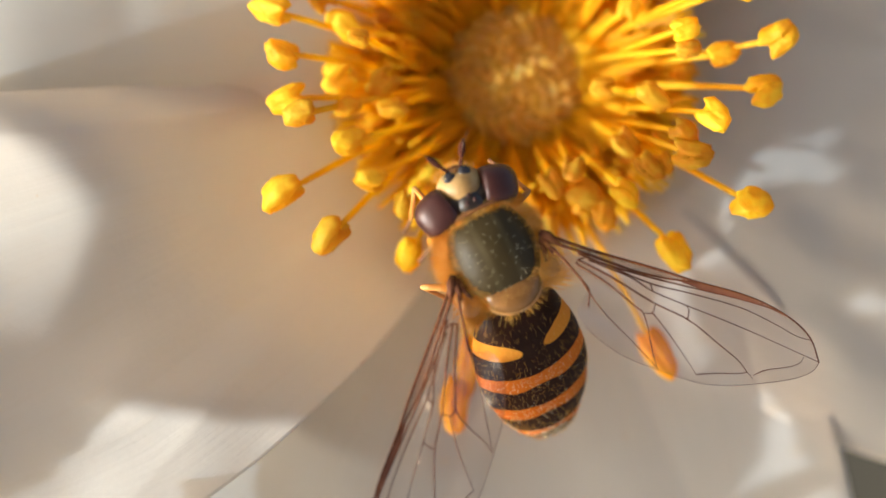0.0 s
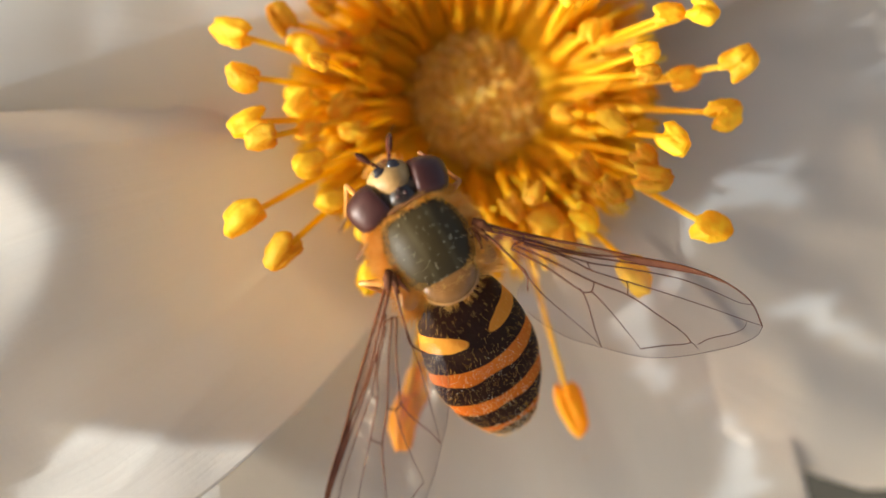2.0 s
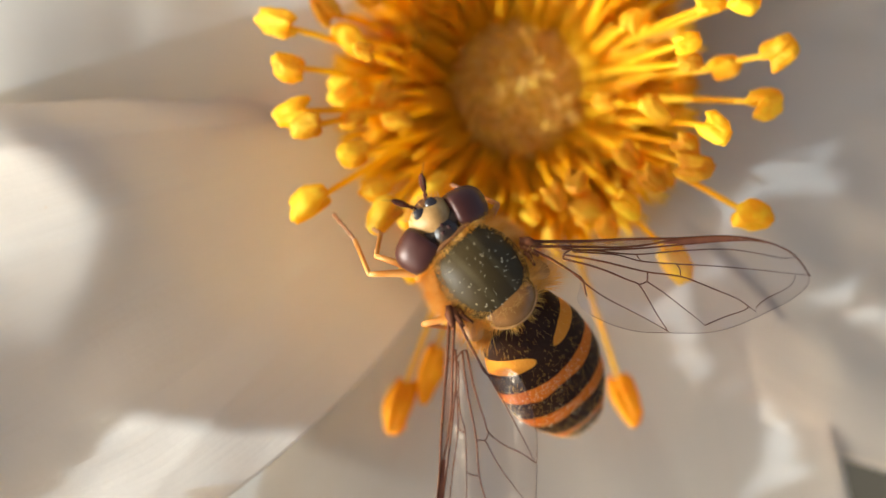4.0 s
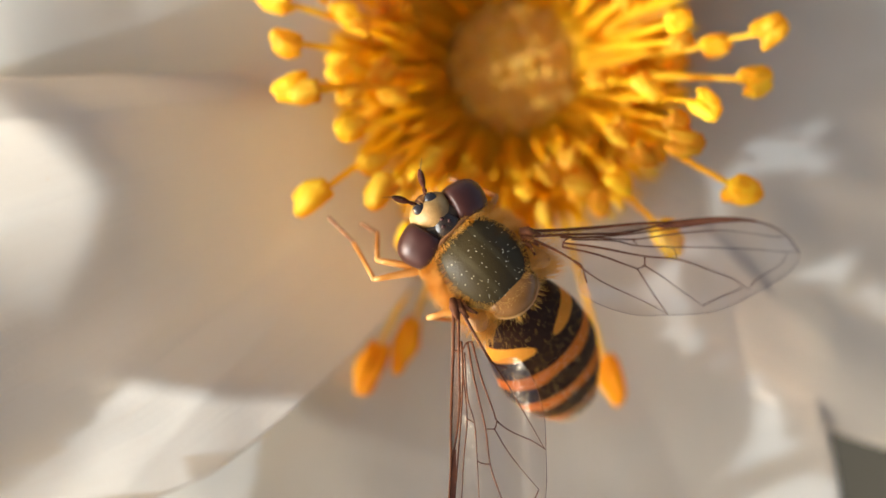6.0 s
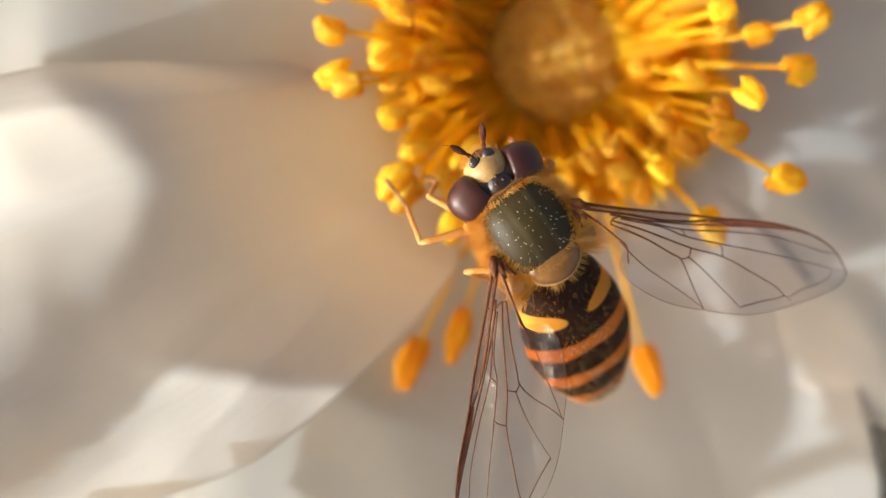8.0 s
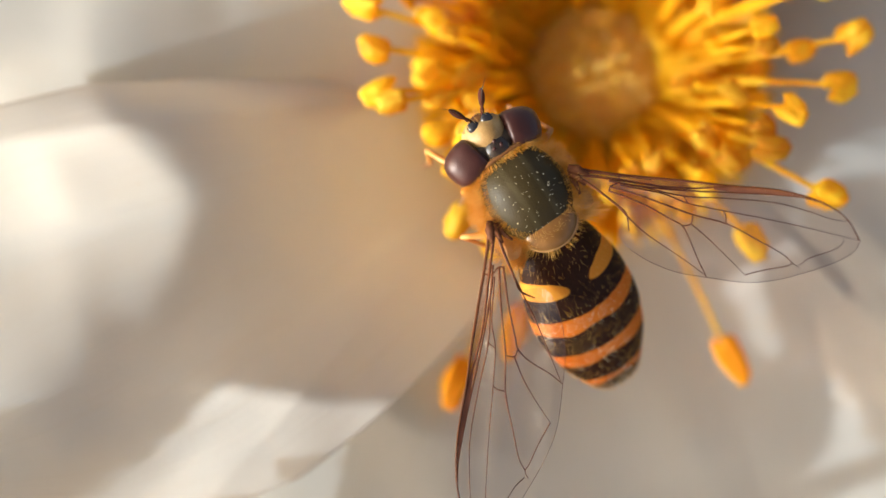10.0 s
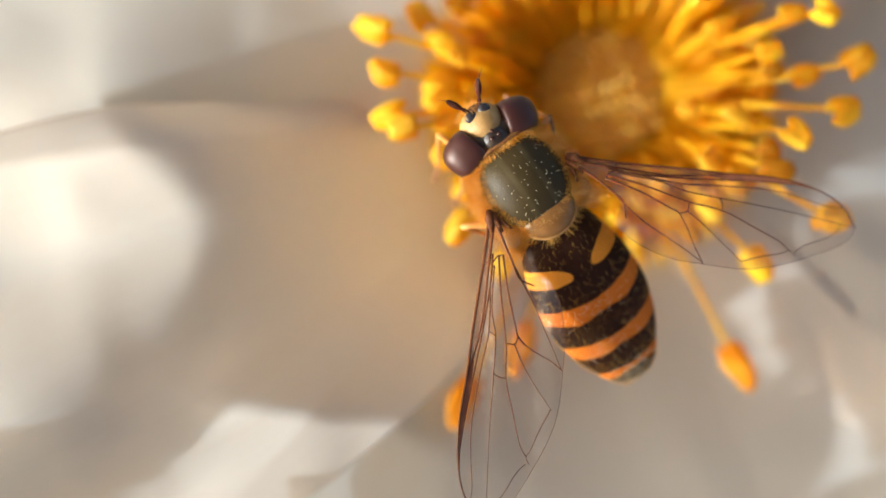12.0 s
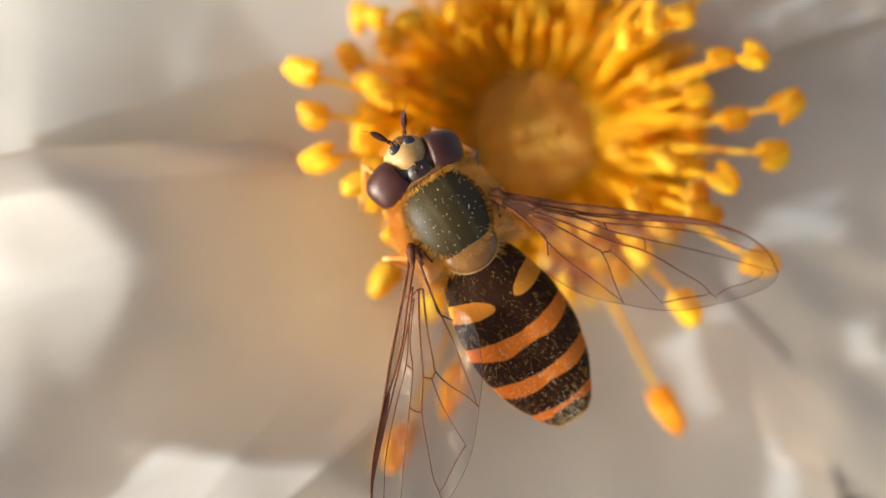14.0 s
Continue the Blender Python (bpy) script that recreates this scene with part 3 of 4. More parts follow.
SWAY_TAIL_RIGHT = [
    (0, 6.21, -4.55), (0.5, 6.2, -4.52), (1, 6.18, -4.6), (1.3, 6.15, -4.63), (1.4, 6.13, -4.73),
    (1.5, 7.61, -3.65), (1.6, 5.21, -5.29), (1.8, 5.07, -5.42), (2, 4.57, -5.69), (2.5, 4.45, -5.74),
    (3, 4.8, -5.96), (3.5, 5.07, -5.79), (5.8, 4.75, -6.07), (6, 4.8, -6.07), (6.5, 5.08, -6.41),
    (7, 4.83, -6.16), (7.5, 4.97, -6.26), (8, 4.67, -6.12), (8.5, 5.18, -6.07), (11, 6.2, -4.83),
    (11.5, 6.15, -4.77), (12, 6.23, -4.75), (12.5, 6.21, -4.78), (13, 6.24, -4.84), (13.5, 6.31, -4.88),
    (14, 6.18, -4.79),
]
SWAY_TAIL_LEFT = [
    (0, -0.9, -6.3), (1, -1.21, -6.35), (1.5, -2.42, -5.76), (2, -1.35, -6.14), (3, -1.48, -6.23),
    (3.5, -2.28, -6.3), (5.8, -3.89, -5.62), (6.5, -3.95, -6.07), (7, -3.96, -6.14), (7.5, -4.26, -5.91),
    (8.5, -3.66, -6.04), (11, -3.93, -6.16), (12.5, -3.89, -6.15), (14, -3.7, -6.25),
]
SWAY_TAIL_MID = [
    (0, -0.4, -4.89), (1, -0.61, -4.72), (1.5, -2.09, -5.01), (2, -0.93, -5.11), (3, -1.2, -4.66),
    (3.5, -1.55, -4.78), (5.8, -2.65, -4.79), (6.5, -2.45, -4.98), (7, -2.44, -4.99), (7.5, -2.57, -4.93),
    (8.5, -1.85, -4.79), (11, -1.74, -4.05), (12.5, -1.79, -4.13), (14, -1.72, -4.12),
]


def anther_mesh(seed, material=M_ANTHER, shut=1.0):
    """A two-lobed pollen sac, cleft towards its stalk and split open along its seams; the stalk comes from -x."""
    rg = random.Random(seed)
    open_, skew, curl = rg.uniform(0.35, 0.95), rg.uniform(-0.22, 0.22), rg.uniform(-0.2, 0.3)
    seam = rg.uniform(0.20, 0.50)

    def shape(p):
        p = Vector([math.copysign(abs(q) ** (0.8 if shut == 1.0 else 1.0), q) for q in p])
        y = p.y
        p.x += open_ * math.exp(-(y / 0.30) ** 2) * max(0.0, -p.x) * shut
        p.z *= 1.0 - seam * math.exp(-((y - 0.05) / 0.17) ** 2)
        p.y *= 1.0 + 0.12 * (-p.x)
        p.y += skew * p.x * p.x
        p.z += curl * p.x * p.x - 0.25 * abs(p.y)
        lump = noise.noise(p * 1.7 + Vector((seed * 7.3, 0, 0))) * 0.22 + noise.noise(p * 4.2 + Vector((0, seed * 3.3, 0))) * 0.06 + noise.noise(p * 9.0) * 0.012
        return p * (1 + lump)
    bm = bmesh.new()
    ball(bm, (0, 0, 0), (0.64, 0.50, 0.40), seg=26, rings=18, shape=shape)
    return mesh_of("anther", bm, material)


ANTHERS = [anther_mesh(k) for k in range(12)]
RIPE = [anther_mesh(k, M_ANTHER_RIPE, 0.4) for k in range(20, 25)]
rng = random.Random(11)


def stamen(x, y, z, size, tilt=None, thick=0.145, base=None, stretch=1.0, ripe=False, twist=40.0):
    """A filament from the disc's rim to (x, y, z) with its anther as a child; origin at the foot."""
    th = math.atan2(y - CY, x - CX)
    if base is None:
        ring = rng.uniform(2.4, 3.5)
        spread = th + rng.uniform(-0.18, 0.18)
        base = Vector((CX + ring * math.cos(spread), CY + ring * math.sin(spread), -9.2 + rng.uniform(-0.4, 0.4) - 0.3 * (ring - 2.4)))
    tip = Vector((x, y, z)) - base
    out = Vector((math.cos(th), math.sin(th), 0))
    knee = tip * 0.5 + Vector((0, 0, 0.14 * tip.length)) - out * 0.04 * tip.length
    pts = curve((0, 0, 0), knee, tip - out * 0.25 * size, 9)
    bm = bmesh.new()
    tube(bm, pts, [thick * (1.15 - 0.05 * i) for i in range(10)], 7)
    ob = part("filament", bm, M_FILAMENT, flower)
    ob.location = base * MM
    sac = new("anther", rng.choice(RIPE if ripe else ANTHERS))
    sac.parent = ob
    d = (pts[-1] - pts[-3]).normalized()
    yaw = math.degrees(math.atan2(d.y, d.x)) + rng.uniform(-twist, twist)
    pitch = tilt if tilt is not None else rng.uniform(-30, 25)
    sac.matrix_local = Matrix.Translation(tip * MM) @ pose(0, 0, 0, 0, 0, yaw) @ pose(0, 0, 0, rng.uniform(-70, 70), pitch, 0) @ Matrix.Diagonal((size * stretch * rng.uniform(0.95, 1.2), size, size, 1))
    return ob, base, Vector((x, y, z))


for group in (UPPER_LEFT, LEFT, UPPER_RIGHT, RIGHT):
    for row in group:
        stamen(*row)
# the inner, shorter ranks, and the far side of the crown
for i in range(40):
    th = i * 2.39996
    far = math.sin(th) > 0.55
    r = rng.uniform(5.0, 9.0) if far else rng.uniform(4.4, 6.0)
    stamen(CX + r * math.cos(th), CY + r * math.sin(th), rng.uniform(-7.0, -5.2) + (1.0 if far else 0.0), rng.uniform(0.55, 0.8), ripe=i % 3 == 0)

# the thicket of short, low filaments under the crown
bm = bmesh.new()
for i in range(900):
    th = i * 2.39996 + rng.uniform(-0.1, 0.1)
    r0, r1 = rng.uniform(2.3, 4.4), rng.uniform(3.9, 6.8)
    z0, z1 = -8.8 + rng.uniform(-0.3, 0.3), rng.uniform(-7.8, -5.4)
    bend = rng.uniform(-0.12, 0.12)
    foot = Vector((CX + r0 * math.cos(th), CY + r0 * math.sin(th), z0))
    tip = Vector((CX + r1 * math.cos(th + bend), CY + r1 * math.sin(th + bend), z1))
    tube(bm, curve(foot, (foot + tip) / 2 + Vector((0, 0, 0.5)), tip, 5), [0.12, 0.115, 0.11, 0.105, 0.10, 0.08], 5)
tagged(part("filament_thicket", bm, M_FILAMENT, flower, "thicket of short golden filaments"), kind="stuff")

# stamens that the insect pushes about
swaying = {}
for key, rows, z, size in (("left", SWAY_LEFT, -2.2, 1.1), ("low", SWAY_LOW_LEFT, -2.4, 1.0), ("head", SWAY_HEAD, -2.2, 1.0),
                           ("tail_right", SWAY_TAIL_RIGHT, -6.8, 1.05), ("tail_left", SWAY_TAIL_LEFT, -6.2, 1.05), ("tail_mid", SWAY_TAIL_MID, -6.4, 0.95)):
    x, y = max(rows, key=lambda q: math.hypot(q[1] - CX, q[2] - CY))[1:]
    swaying[key] = (*stamen(x, y, z, size, tilt=0.0, thick=0.12 if z < -4 else 0.15, stretch=1.5 if z < -4 else 1.0, ripe=z < -4, twist=8.0), rows)

# ------------------------------------------------------------------ the hoverfly; +y is forward, millimetres
fly = new("hoverfly")
tagged(fly, "black and orange banded hoverfly feeding on the stamens", "hoverfly")
rng = random.Random(23)


def thorax_shape(p):
    # squarer shoulders, flatter back
    k = (abs(p.x) ** 3.0 + abs(p.y) ** 3.0) ** (1 / 3.0)
    flat = math.hypot(p.x, p.y)
    if k > 1e-6:
        f = 1 + 0.75 * (flat / k - 1)
        p.x, p.y = p.x * f, p.y * f
    p.x *= 1 - 0.10 * max(0.0, p.y)
    return p


bm = bmesh.new()
ball(bm, (0, 1.55, 0.0), (1.52, 1.72, 1.38), seg=40, rings=28, shape=thorax_shape)
thorax = part("thorax", bm, M_THORAX, fly, "dark olive bronze thorax dusted with pollen")
for side in (-1, 1):
    bm = bmesh.new()
    ball(bm, (side * 1.08, 1.45, -0.40), (0.52, 1.50, 0.80), seg=24, rings=16,
         shape=lambda p: p * (1 + 0.10 * noise.noise(p * 2.2 + Vector((side, 0, 0)))))
    flank = part("flank", bm, M_PLEURA, thorax, "orange-yellow flank")
    bm = bmesh.new()
    roots = []
    for k in range(3000):
        y = rng.uniform(-0.1, 3.0)
        q = rng.uniform(-0.5, 0.75)
        wdt = 1.62 * math.sqrt(max(0.05, 1 - ((y - 1.45) / 1.75) ** 2))
        roots.append(((side * (wdt - 0.22 * q * q - 0.05), y, q * 0.9 - 0.1), (side * 1.0, rng.uniform(-0.5, 0.5), rng.uniform(-0.1, 0.7))))
    hairs(bm, roots, rng, 0.62, 0.010, 0.55)
    part("hair", bm, M_HAIR, thorax, "golden hair of the flank", smooth=False)

    # pale lobe and golden tuft behind the wing root
    bm = bmesh.new()
    ball(bm, (side * 1.45, 0.30, 0.30), (0.36, 0.46, 0.07), Euler((0, radians(side * 18), radians(side * 25))).to_matrix(), seg=20, rings=12)
    part("calypter", bm, M_CALYPTER, thorax, "pale lobe behind the wing root")
    bm = bmesh.new()
    roots = [((side * rng.uniform(1.0, 1.6), rng.uniform(-0.35, 0.75), rng.uniform(-0.5, 0.25)), (side * 1.0, rng.uniform(-0.9, 0.1), rng.uniform(0.0, 0.6))) for k in range(460)]
    hairs(bm, roots, rng, 0.85, 0.012, 0.4)
    part("hair_tuft", bm, M_HAIR, thorax, "golden tuft behind the wing", smooth=False)

# short hair and pollen on the back
bm = bmesh.new()
roots = []
for k in range(60):
    a, b = rng.uniform(0, 2 * math.pi), math.sqrt(rng.random()) * 0.96
    x, y = b * math.cos(a) * 1.45, b * math.sin(a) * 1.65
    z = 1.36 * math.sqrt(max(0.02, 1 - (x / 1.62) ** 2 - (y / 1.85) ** 2))
    roots.append(((x, y + 1.55, z - 0.02), (x * 0.4, -0.5, 1.0)))
hairs(bm, roots, rng, 0.17, 0.009, 0.2)
part("hair", bm, M_POLLEN, thorax, "fine pale hair on the back", smooth=False)
# thin golden fuzz round the edge of the back
bm = bmesh.new()
fuzz = random.Random(77)
roots = []
for k in range(900):
    q, b = fuzz.uniform(0, 2 * math.pi), fuzz.uniform(0.86, 0.99)
    x, y = b * math.cos(q) * 1.45, b * math.sin(q) * 1.65
    z = 1.36 * math.sqrt(max(0.02, 1 - (x / 1.62) ** 2 - (y / 1.85) ** 2))
    roots.append(((x, y + 1.55, z - 0.03), (x * 0.9, y * 0.8, 0.5)))
hairs(bm, roots, fuzz, 0.34, 0.005, 0.4)
part("hair", bm, M_HAIR, thorax, "thin golden fuzz round the back", smooth=False)
bm = bmesh.new()
for k in range(26):
    a, b = rng.uniform(0, 2 * math.pi), math.sqrt(rng.random()) * 0.9
    x, y = b * math.cos(a) * 1.42, b * math.sin(a) * 1.6
    z = 1.37 * math.sqrt(max(0.02, 1 - (x / 1.6) ** 2 - (y / 1.82) ** 2))
    s = rng.uniform(0.011, 0.019)
    ball(bm, (x, y + 1.55, z + 0.06), (s, s, s), seg=6, rings=4)
tagged(part("pollen", bm, M_POLLEN, thorax, "scattered pollen grains"), kind="stuff")

# scutellum: a rounded, glassy tan plate
bm = bmesh.new()


def scutellum_shape(p):
    p.x *= 1.0 - 0.10 * max(0.0, -p.y)
    return p


ball(bm, (0, 0.12, 0.46), (1.02, 0.76, 0.44), seg=32, rings=20, shape=scutellum_shape)
scutellum = part("scutellum", bm, M_SCUTELLUM, thorax, "tan translucent scutellum")
bm = bmesh.new()
tube(bm, [(0.99 * math.cos(a), 0.12 + 0.745 * math.sin(a), 0.47) for a in (radians(186 + 168 * k / 24) for k in range(25))], [0.02] + [0.055] * 23 + [0.02], 8)
part("rim", bm, M_CALYPTER, scutellum, "pale translucent rim")
bm = bmesh.new()
roots = []
for k in range(90):
    a = radians(rng.uniform(195, 345))
    roots.append(((1.00 * math.cos(a), 0.12 + 0.71 * math.sin(a), 0.40), (math.cos(a), math.sin(a), -0.1)))
hairs(bm, roots, rng, 0.42, 0.010, 0.2)
part("hair", bm, M_HAIR, scutellum, "fringe of pale hair", smooth=False)

# ---- head
head = None
bm = bmesh.new()
ball(bm, (0, 3.42, 0.0), (1.50, 0.58, 0.92), seg=32, rings=20)
head = part("head", bm, M_BLACK, fly, "head with large maroon eyes and a pale face")
bm = bmesh.new()


def face_shape(p):
    p.x *= 1.0 + 0.25 * p.y
    return p


ball(bm, (0, 3.82, 0.24), (0.76, 0.72, 0.84), seg=24, rings=18, shape=face_shape)
part("face", bm, M_FACE, head, "cream yellow face")
bm = bmesh.new()
ball(bm, (0, 3.34, 0.52), (0.56, 0.56, 0.52), seg=24, rings=16, shape=lambda p: Vector((p.x * (1.0 - 0.30 * p.y), p.y, p.z)))
vertex = part("vertex", bm, M_VERTEX, head, "shiny black crown between the eyes")
for x, y in ((0.0, 3.52), (-0.14, 3.30), (0.14, 3.30)):
    bm = bmesh.new()
    ball(bm, (x, y, 1.01), (0.075, 0.075, 0.06), seg=10, rings=7)
    part("ocellus", bm, M_EYE, vertex, "small glossy simple eye")
bm = bmesh.new()
ball(bm, (0, 4.42, 0.62), (0.34, 0.20, 0.22), seg=16, rings=10)
part("lunule", bm, M_PLEURA, head, "orange base of the antennae")
for side in (-1, 1):
    bm = bmesh.new()
    ball(bm, (side * 0.26, 4.28, 0.78), (0.23, 0.22, 0.15), seg=14, rings=9)
    part("antenna_socket", bm, M_SOCKET, head, "glossy blue-black bump")

    def eye_shape(p):
        p = Vector([math.copysign(abs(q) ** e, q) for q, e in zip(p, (0.80, 0.80, 0.66))])
        # flattened inner side, drawn towards the face
        p.x = p.x if side * p.x > -0.62 else side * (-0.62 + 0.30 * (side * p.x + 0.62))
        return p
    bm = bmesh.new()
    ball(bm, (side * 0.97, 3.42, 0.12), (0.80, 0.74, 0.86), Euler((radians(-4), radians(side * 14), radians(side * -17))).to_matrix(), seg=36, rings=26, shape=eye_shape)
    part("eye", bm, M_EYE, head, "glossy maroon compound eye")
    # antenna: short stem, broad flat third joint, bristle
    root = Vector((side * 0.22, 4.46, 0.78))
    way = Vector((side * 0.46, 0.80, 0.25)).normalized()
    bm = bmesh.new()
    tube(bm, [root + way * (s * 0.98) for s in (0.0, 0.12, 0.20, 0.27, 0.33, 0.42, 0.55, 0.70, 0.82, 0.90, 0.94)],
         [0.05, 0.065, 0.075, 0.05, 0.065, 0.095, 0.115, 0.115, 0.09, 0.055, 0.02], 10, 0.6)
    antenna = part("antenna", bm, M_ANTENNA, head, "dark brown clubbed antenna")
    bm = bmesh.new()
    bend = root + way * 0.52 + Vector((0, 0, 0.06))
    tube(bm, curve(bend, bend + way * 0.3 + Vector((-side * 0.05, 0, 0.12)), bend + way * 0.62 + Vector((side * 0.16, 0, 0.2)), 5), [0.018, 0.015, 0.012, 0.010, 0.008, 0.005], 5)
    part("bristle", bm, M_DARKHAIR, antenna)
# rim behind the eyes with its collar of hair
bm = bmesh.new()
tube(bm, [(1.56 * math.sin(a), 2.90 + 0.10 * math.cos(a) - 0.06 * abs(math.sin(a)), 0.02 + 0.84 * math.cos(a)) for a in (radians(-115 + 230 * k / 28) for k in range(29))], 0.10, 10)
rim = part("occiput", bm, M_OCCIPUT, head, "orange rim behind the eyes")
bm = bmesh.new()
roots = []
for k in range(900):
    a = radians(rng.uniform(-118, 118))
    roots.append(((1.64 * math.sin(a), 2.84 - 0.06 * abs(math.sin(a)) + rng.uniform(-0.08, 0.10), 0.02 + 0.93 * math.cos(a)), (math.sin(a) * 0.7, -0.7, math.cos(a) * 0.7)))
hairs(bm, roots, rng, 0.20, 0.011, 0.25)
part("collar", bm, M_HAIR, head, "golden collar of hair", smooth=False)
bm = bmesh.new()
roots = []
for k in range(160):
    a = rng.uniform(-1, 1)
    q = rng.uniform(-0.4, 0.9)
    roots.append(((0.66 * a, 4.10 + 0.56 * math.sqrt(max(0.02, 1 - a * a * 0.8)) * math.sqrt(max(0.05, 1 - q * q)), q), (a * 0.6, 1.0, 0.3)))
hairs(bm, roots, rng, 0.22, 0.010, 0.3)
part("hair", bm, M_HAIR, head, "pale hair of the face", smooth=False)
bm = bmesh.new()
for k in range(26):
    sd = rng.choice((-1, 1))
    a, e = rng.uniform(-2.6, 0.6), rng.uniform(0.3, 1.2)
    n = Vector((sd * abs(math.cos(a)) * math.cos(e), math.sin(a) * math.cos(e), math.sin(e)))
    c = Vector((sd * 0.97, 3.42, 0.12)) + Vector((n.x * 0.80, n.y * 0.74, n.z * 0.86))
    s = rng.uniform(0.012, 0.021)
    ball(bm, c, (s, s, s), seg=6, rings=4)
tagged(part("pollen", bm, M_POLLEN, head, "pollen grains on the eyes"), kind="stuff")

# ---- abdomen: a soft belly with five overlapping plates
PROFILE_W = [(0, 0.85), (0.5, 1.25), (1.2, 1.55), (2.2, 1.82), (3.2, 1.94), (4.2, 1.88), (5.2, 1.60), (6.0, 1.22), (6.55, 0.86), (6.85, 0.52), (6.95, 0.16)]
PROFILE_H = [(0, 0.62), (0.5, 0.82), (1.2, 0.92), (2.2, 0.90), (3.2, 0.84), (4.2, 0.76), (5.2, 0.64), (6.0, 0.50), (6.55, 0.34), (6.85, 0.18), (6.95, 0.06)]


def smooth_table(s, pairs):
    return sum(table(s + d, pairs) for d in (-0.3, -0.15, 0, 0.15, 0.3)) / 5 if 0.3 < s < 6.5 else table(s, pairs)


def loft(bm, s0, s1, grow, lo, hi, ns=14, na=40, lip=0.0):
    rows = []
    for i in range(ns + 1):
        t = i / ns
        s = s0 + (s1 - s0) * t
        swell = grow + lip * math.sin(math.pi * min(1.0, t * 1.02)) ** 0.7
        w, h = smooth_table(s, PROFILE_W) + swell, smooth_table(s, PROFILE_H) + swell
        rows.append([bm.verts.new((w * math.cos(a), -s, h * math.sin(a) * (1.0 if math.sin(a) > 0 else 0.8))) for a in (radians(lo + (hi - lo) * k / na) for k in range(na + 1))])
    for a, b in zip(rows, rows[1:]):
        for k in range(na):
            bm.faces.new((a[k], b[k], b[k + 1], a[k + 1]))
    return rows


bm = bmesh.new()
rows = loft(bm, 0.0, 6.93, -0.05, 0, 360, 40, 32)
bmesh.ops.remove_doubles(bm, verts=bm.verts, dist=0.002)
bmesh.ops.holes_fill(bm, edges=bm.edges)
abdomen = part("abdomen", bm, M_PLEURA, fly, "broad banded abdomen")
for s0, s1 in ((0.1, 1.35), (1.25, 3.05), (2.95, 4.65), (4.55, 6.05), (5.95, 6.95)):
    bm = bmesh.new()
    loft(bm, s0, s1, 0.012, -22, 202, 22, 64, 0.035)
    part("tergite", bm, M_TERGITE, abdomen, "black plate with orange markings")
bm = bmesh.new()
roots = []
for k in range(1800):
    s = 6.9 * rng.random() ** 0.62
    a = radians(rng.uniform(-18, 198))
    w, h = smooth_table(s, PROFILE_W) + 0.03, smooth_table(s, PROFILE_H) + 0.03
    roots.append(((w * math.cos(a), -s, h * math.sin(a)), (math.cos(a) * 0.6, -1.0, math.sin(a) * 0.6 + 0.1)))
hairs(bm, roots, rng, 0.17, 0.0046, 0.3)
part("hair", bm, M_HAIR, abdomen, "fine pale hair on the plates", smooth=False)
# pale grains for pollen and the glitter of hair, more on the sunward side
bm = bmesh.new()
for k in range(620):
    s = rng.choice((3.55, 5.05, 6.3, 6.5)) + rng.gauss(0, 0.24)
    s = min(6.85, max(2.9, s))
    a = radians(rng.gauss(84, 20) if k % 2 else rng.gauss(115, 24))
    w, h = smooth_table(s, PROFILE_W) + 0.06, smooth_table(s, PROFILE_H) + 0.06
    q = rng.uniform(0.009, 0.018)
    ball(bm, (w * math.cos(a), -s, h * math.sin(a)), (q, q, q), seg=5, rings=3)
tagged(part("pollen", bm, M_POLLEN, abdomen, "pale grains for pollen dust and glints of hair on the abdomen"), kind="stuff")

# ---- wings, drawn for the right side in wing units: x from root to tip, y towards the trailing edge
UNIT = 10.17 / 1127.0
TURN = (0.9627, 0.2706)


def wp(u, v):
    """A place on the wing blade, in millimetres from the root, with the blade's gentle pleats."""
    du, dv = (u - 75) * UNIT, (v - 70) * UNIT
    x, y = du * TURN[0] + dv * TURN[1], -du * TURN[1] + dv * TURN[0]
    z = 0.21 * math.sin(y * 3.4) * min(1.0, x / 2.0) * max(0.0, 1 - x / 12) - 0.012 * (x - 4) ** 2 * (x > 4) + 0.03 * x
    return Vector((x, -y, z))


LEADING = [(75, 62), (240, 90), (500, 124), (650, 148), (830, 170), (960, 203), (1060, 248), (1122, 300), (1160, 375)]
TRAILING = [(100, 108), (190, 165), (252, 240), (226, 315), (262, 372), (330, 418), (430, 462), (545, 487), (690, 512), (800, 510), (920, 488), (1060, 450), (1135, 412), (1160, 375)]
VEINS = []


def vein(name, root, end, *course):
    """A wing vein: thickness at its root and end, and the places that it runs through."""
    VEINS.append((name, root, end, course))


vein("costa", 0.058, 0.050, (75, 62), (240, 90), (500, 124), (650, 148), (830, 170), (960, 203), (1060, 248), (1122, 300), (1160, 375))
vein("vein", 0.052, 0.036, (75, 82), (250, 112), (400, 140), (520, 152), (640, 152), (700, 156))
vein("vein", 0.045, 0.026, (200, 112), (310, 136), (480, 158), (640, 172), (800, 186), (900, 198), (990, 212))
vein("vein", 0.032, 0.020, (310, 136), (480, 180), (640, 194), (830, 218), (960, 255), (1060, 290), (1118, 297))
vein("vein", 0.032, 0.018, (240, 130), (400, 168), (490, 208), (620, 240), (800, 280), (960, 320), (1090, 355), (1160, 372))
vein("vein", 0.040, 0.026, (200, 135), (330, 180), (500, 250), (636, 292), (760, 360), (850, 412), (890, 450))
vein("vein", 0.040, 0.022, (195, 150), (320, 205), (430, 268), (470, 292), (500, 350), (522, 430), (545, 485))
vein("vein", 0.030, 0.016, (500, 285), (570, 345), (640, 420), (697, 488))
vein("vein", 0.030, 0.018, (697, 484), (780, 468), (860, 458), (890, 450), (915, 470))
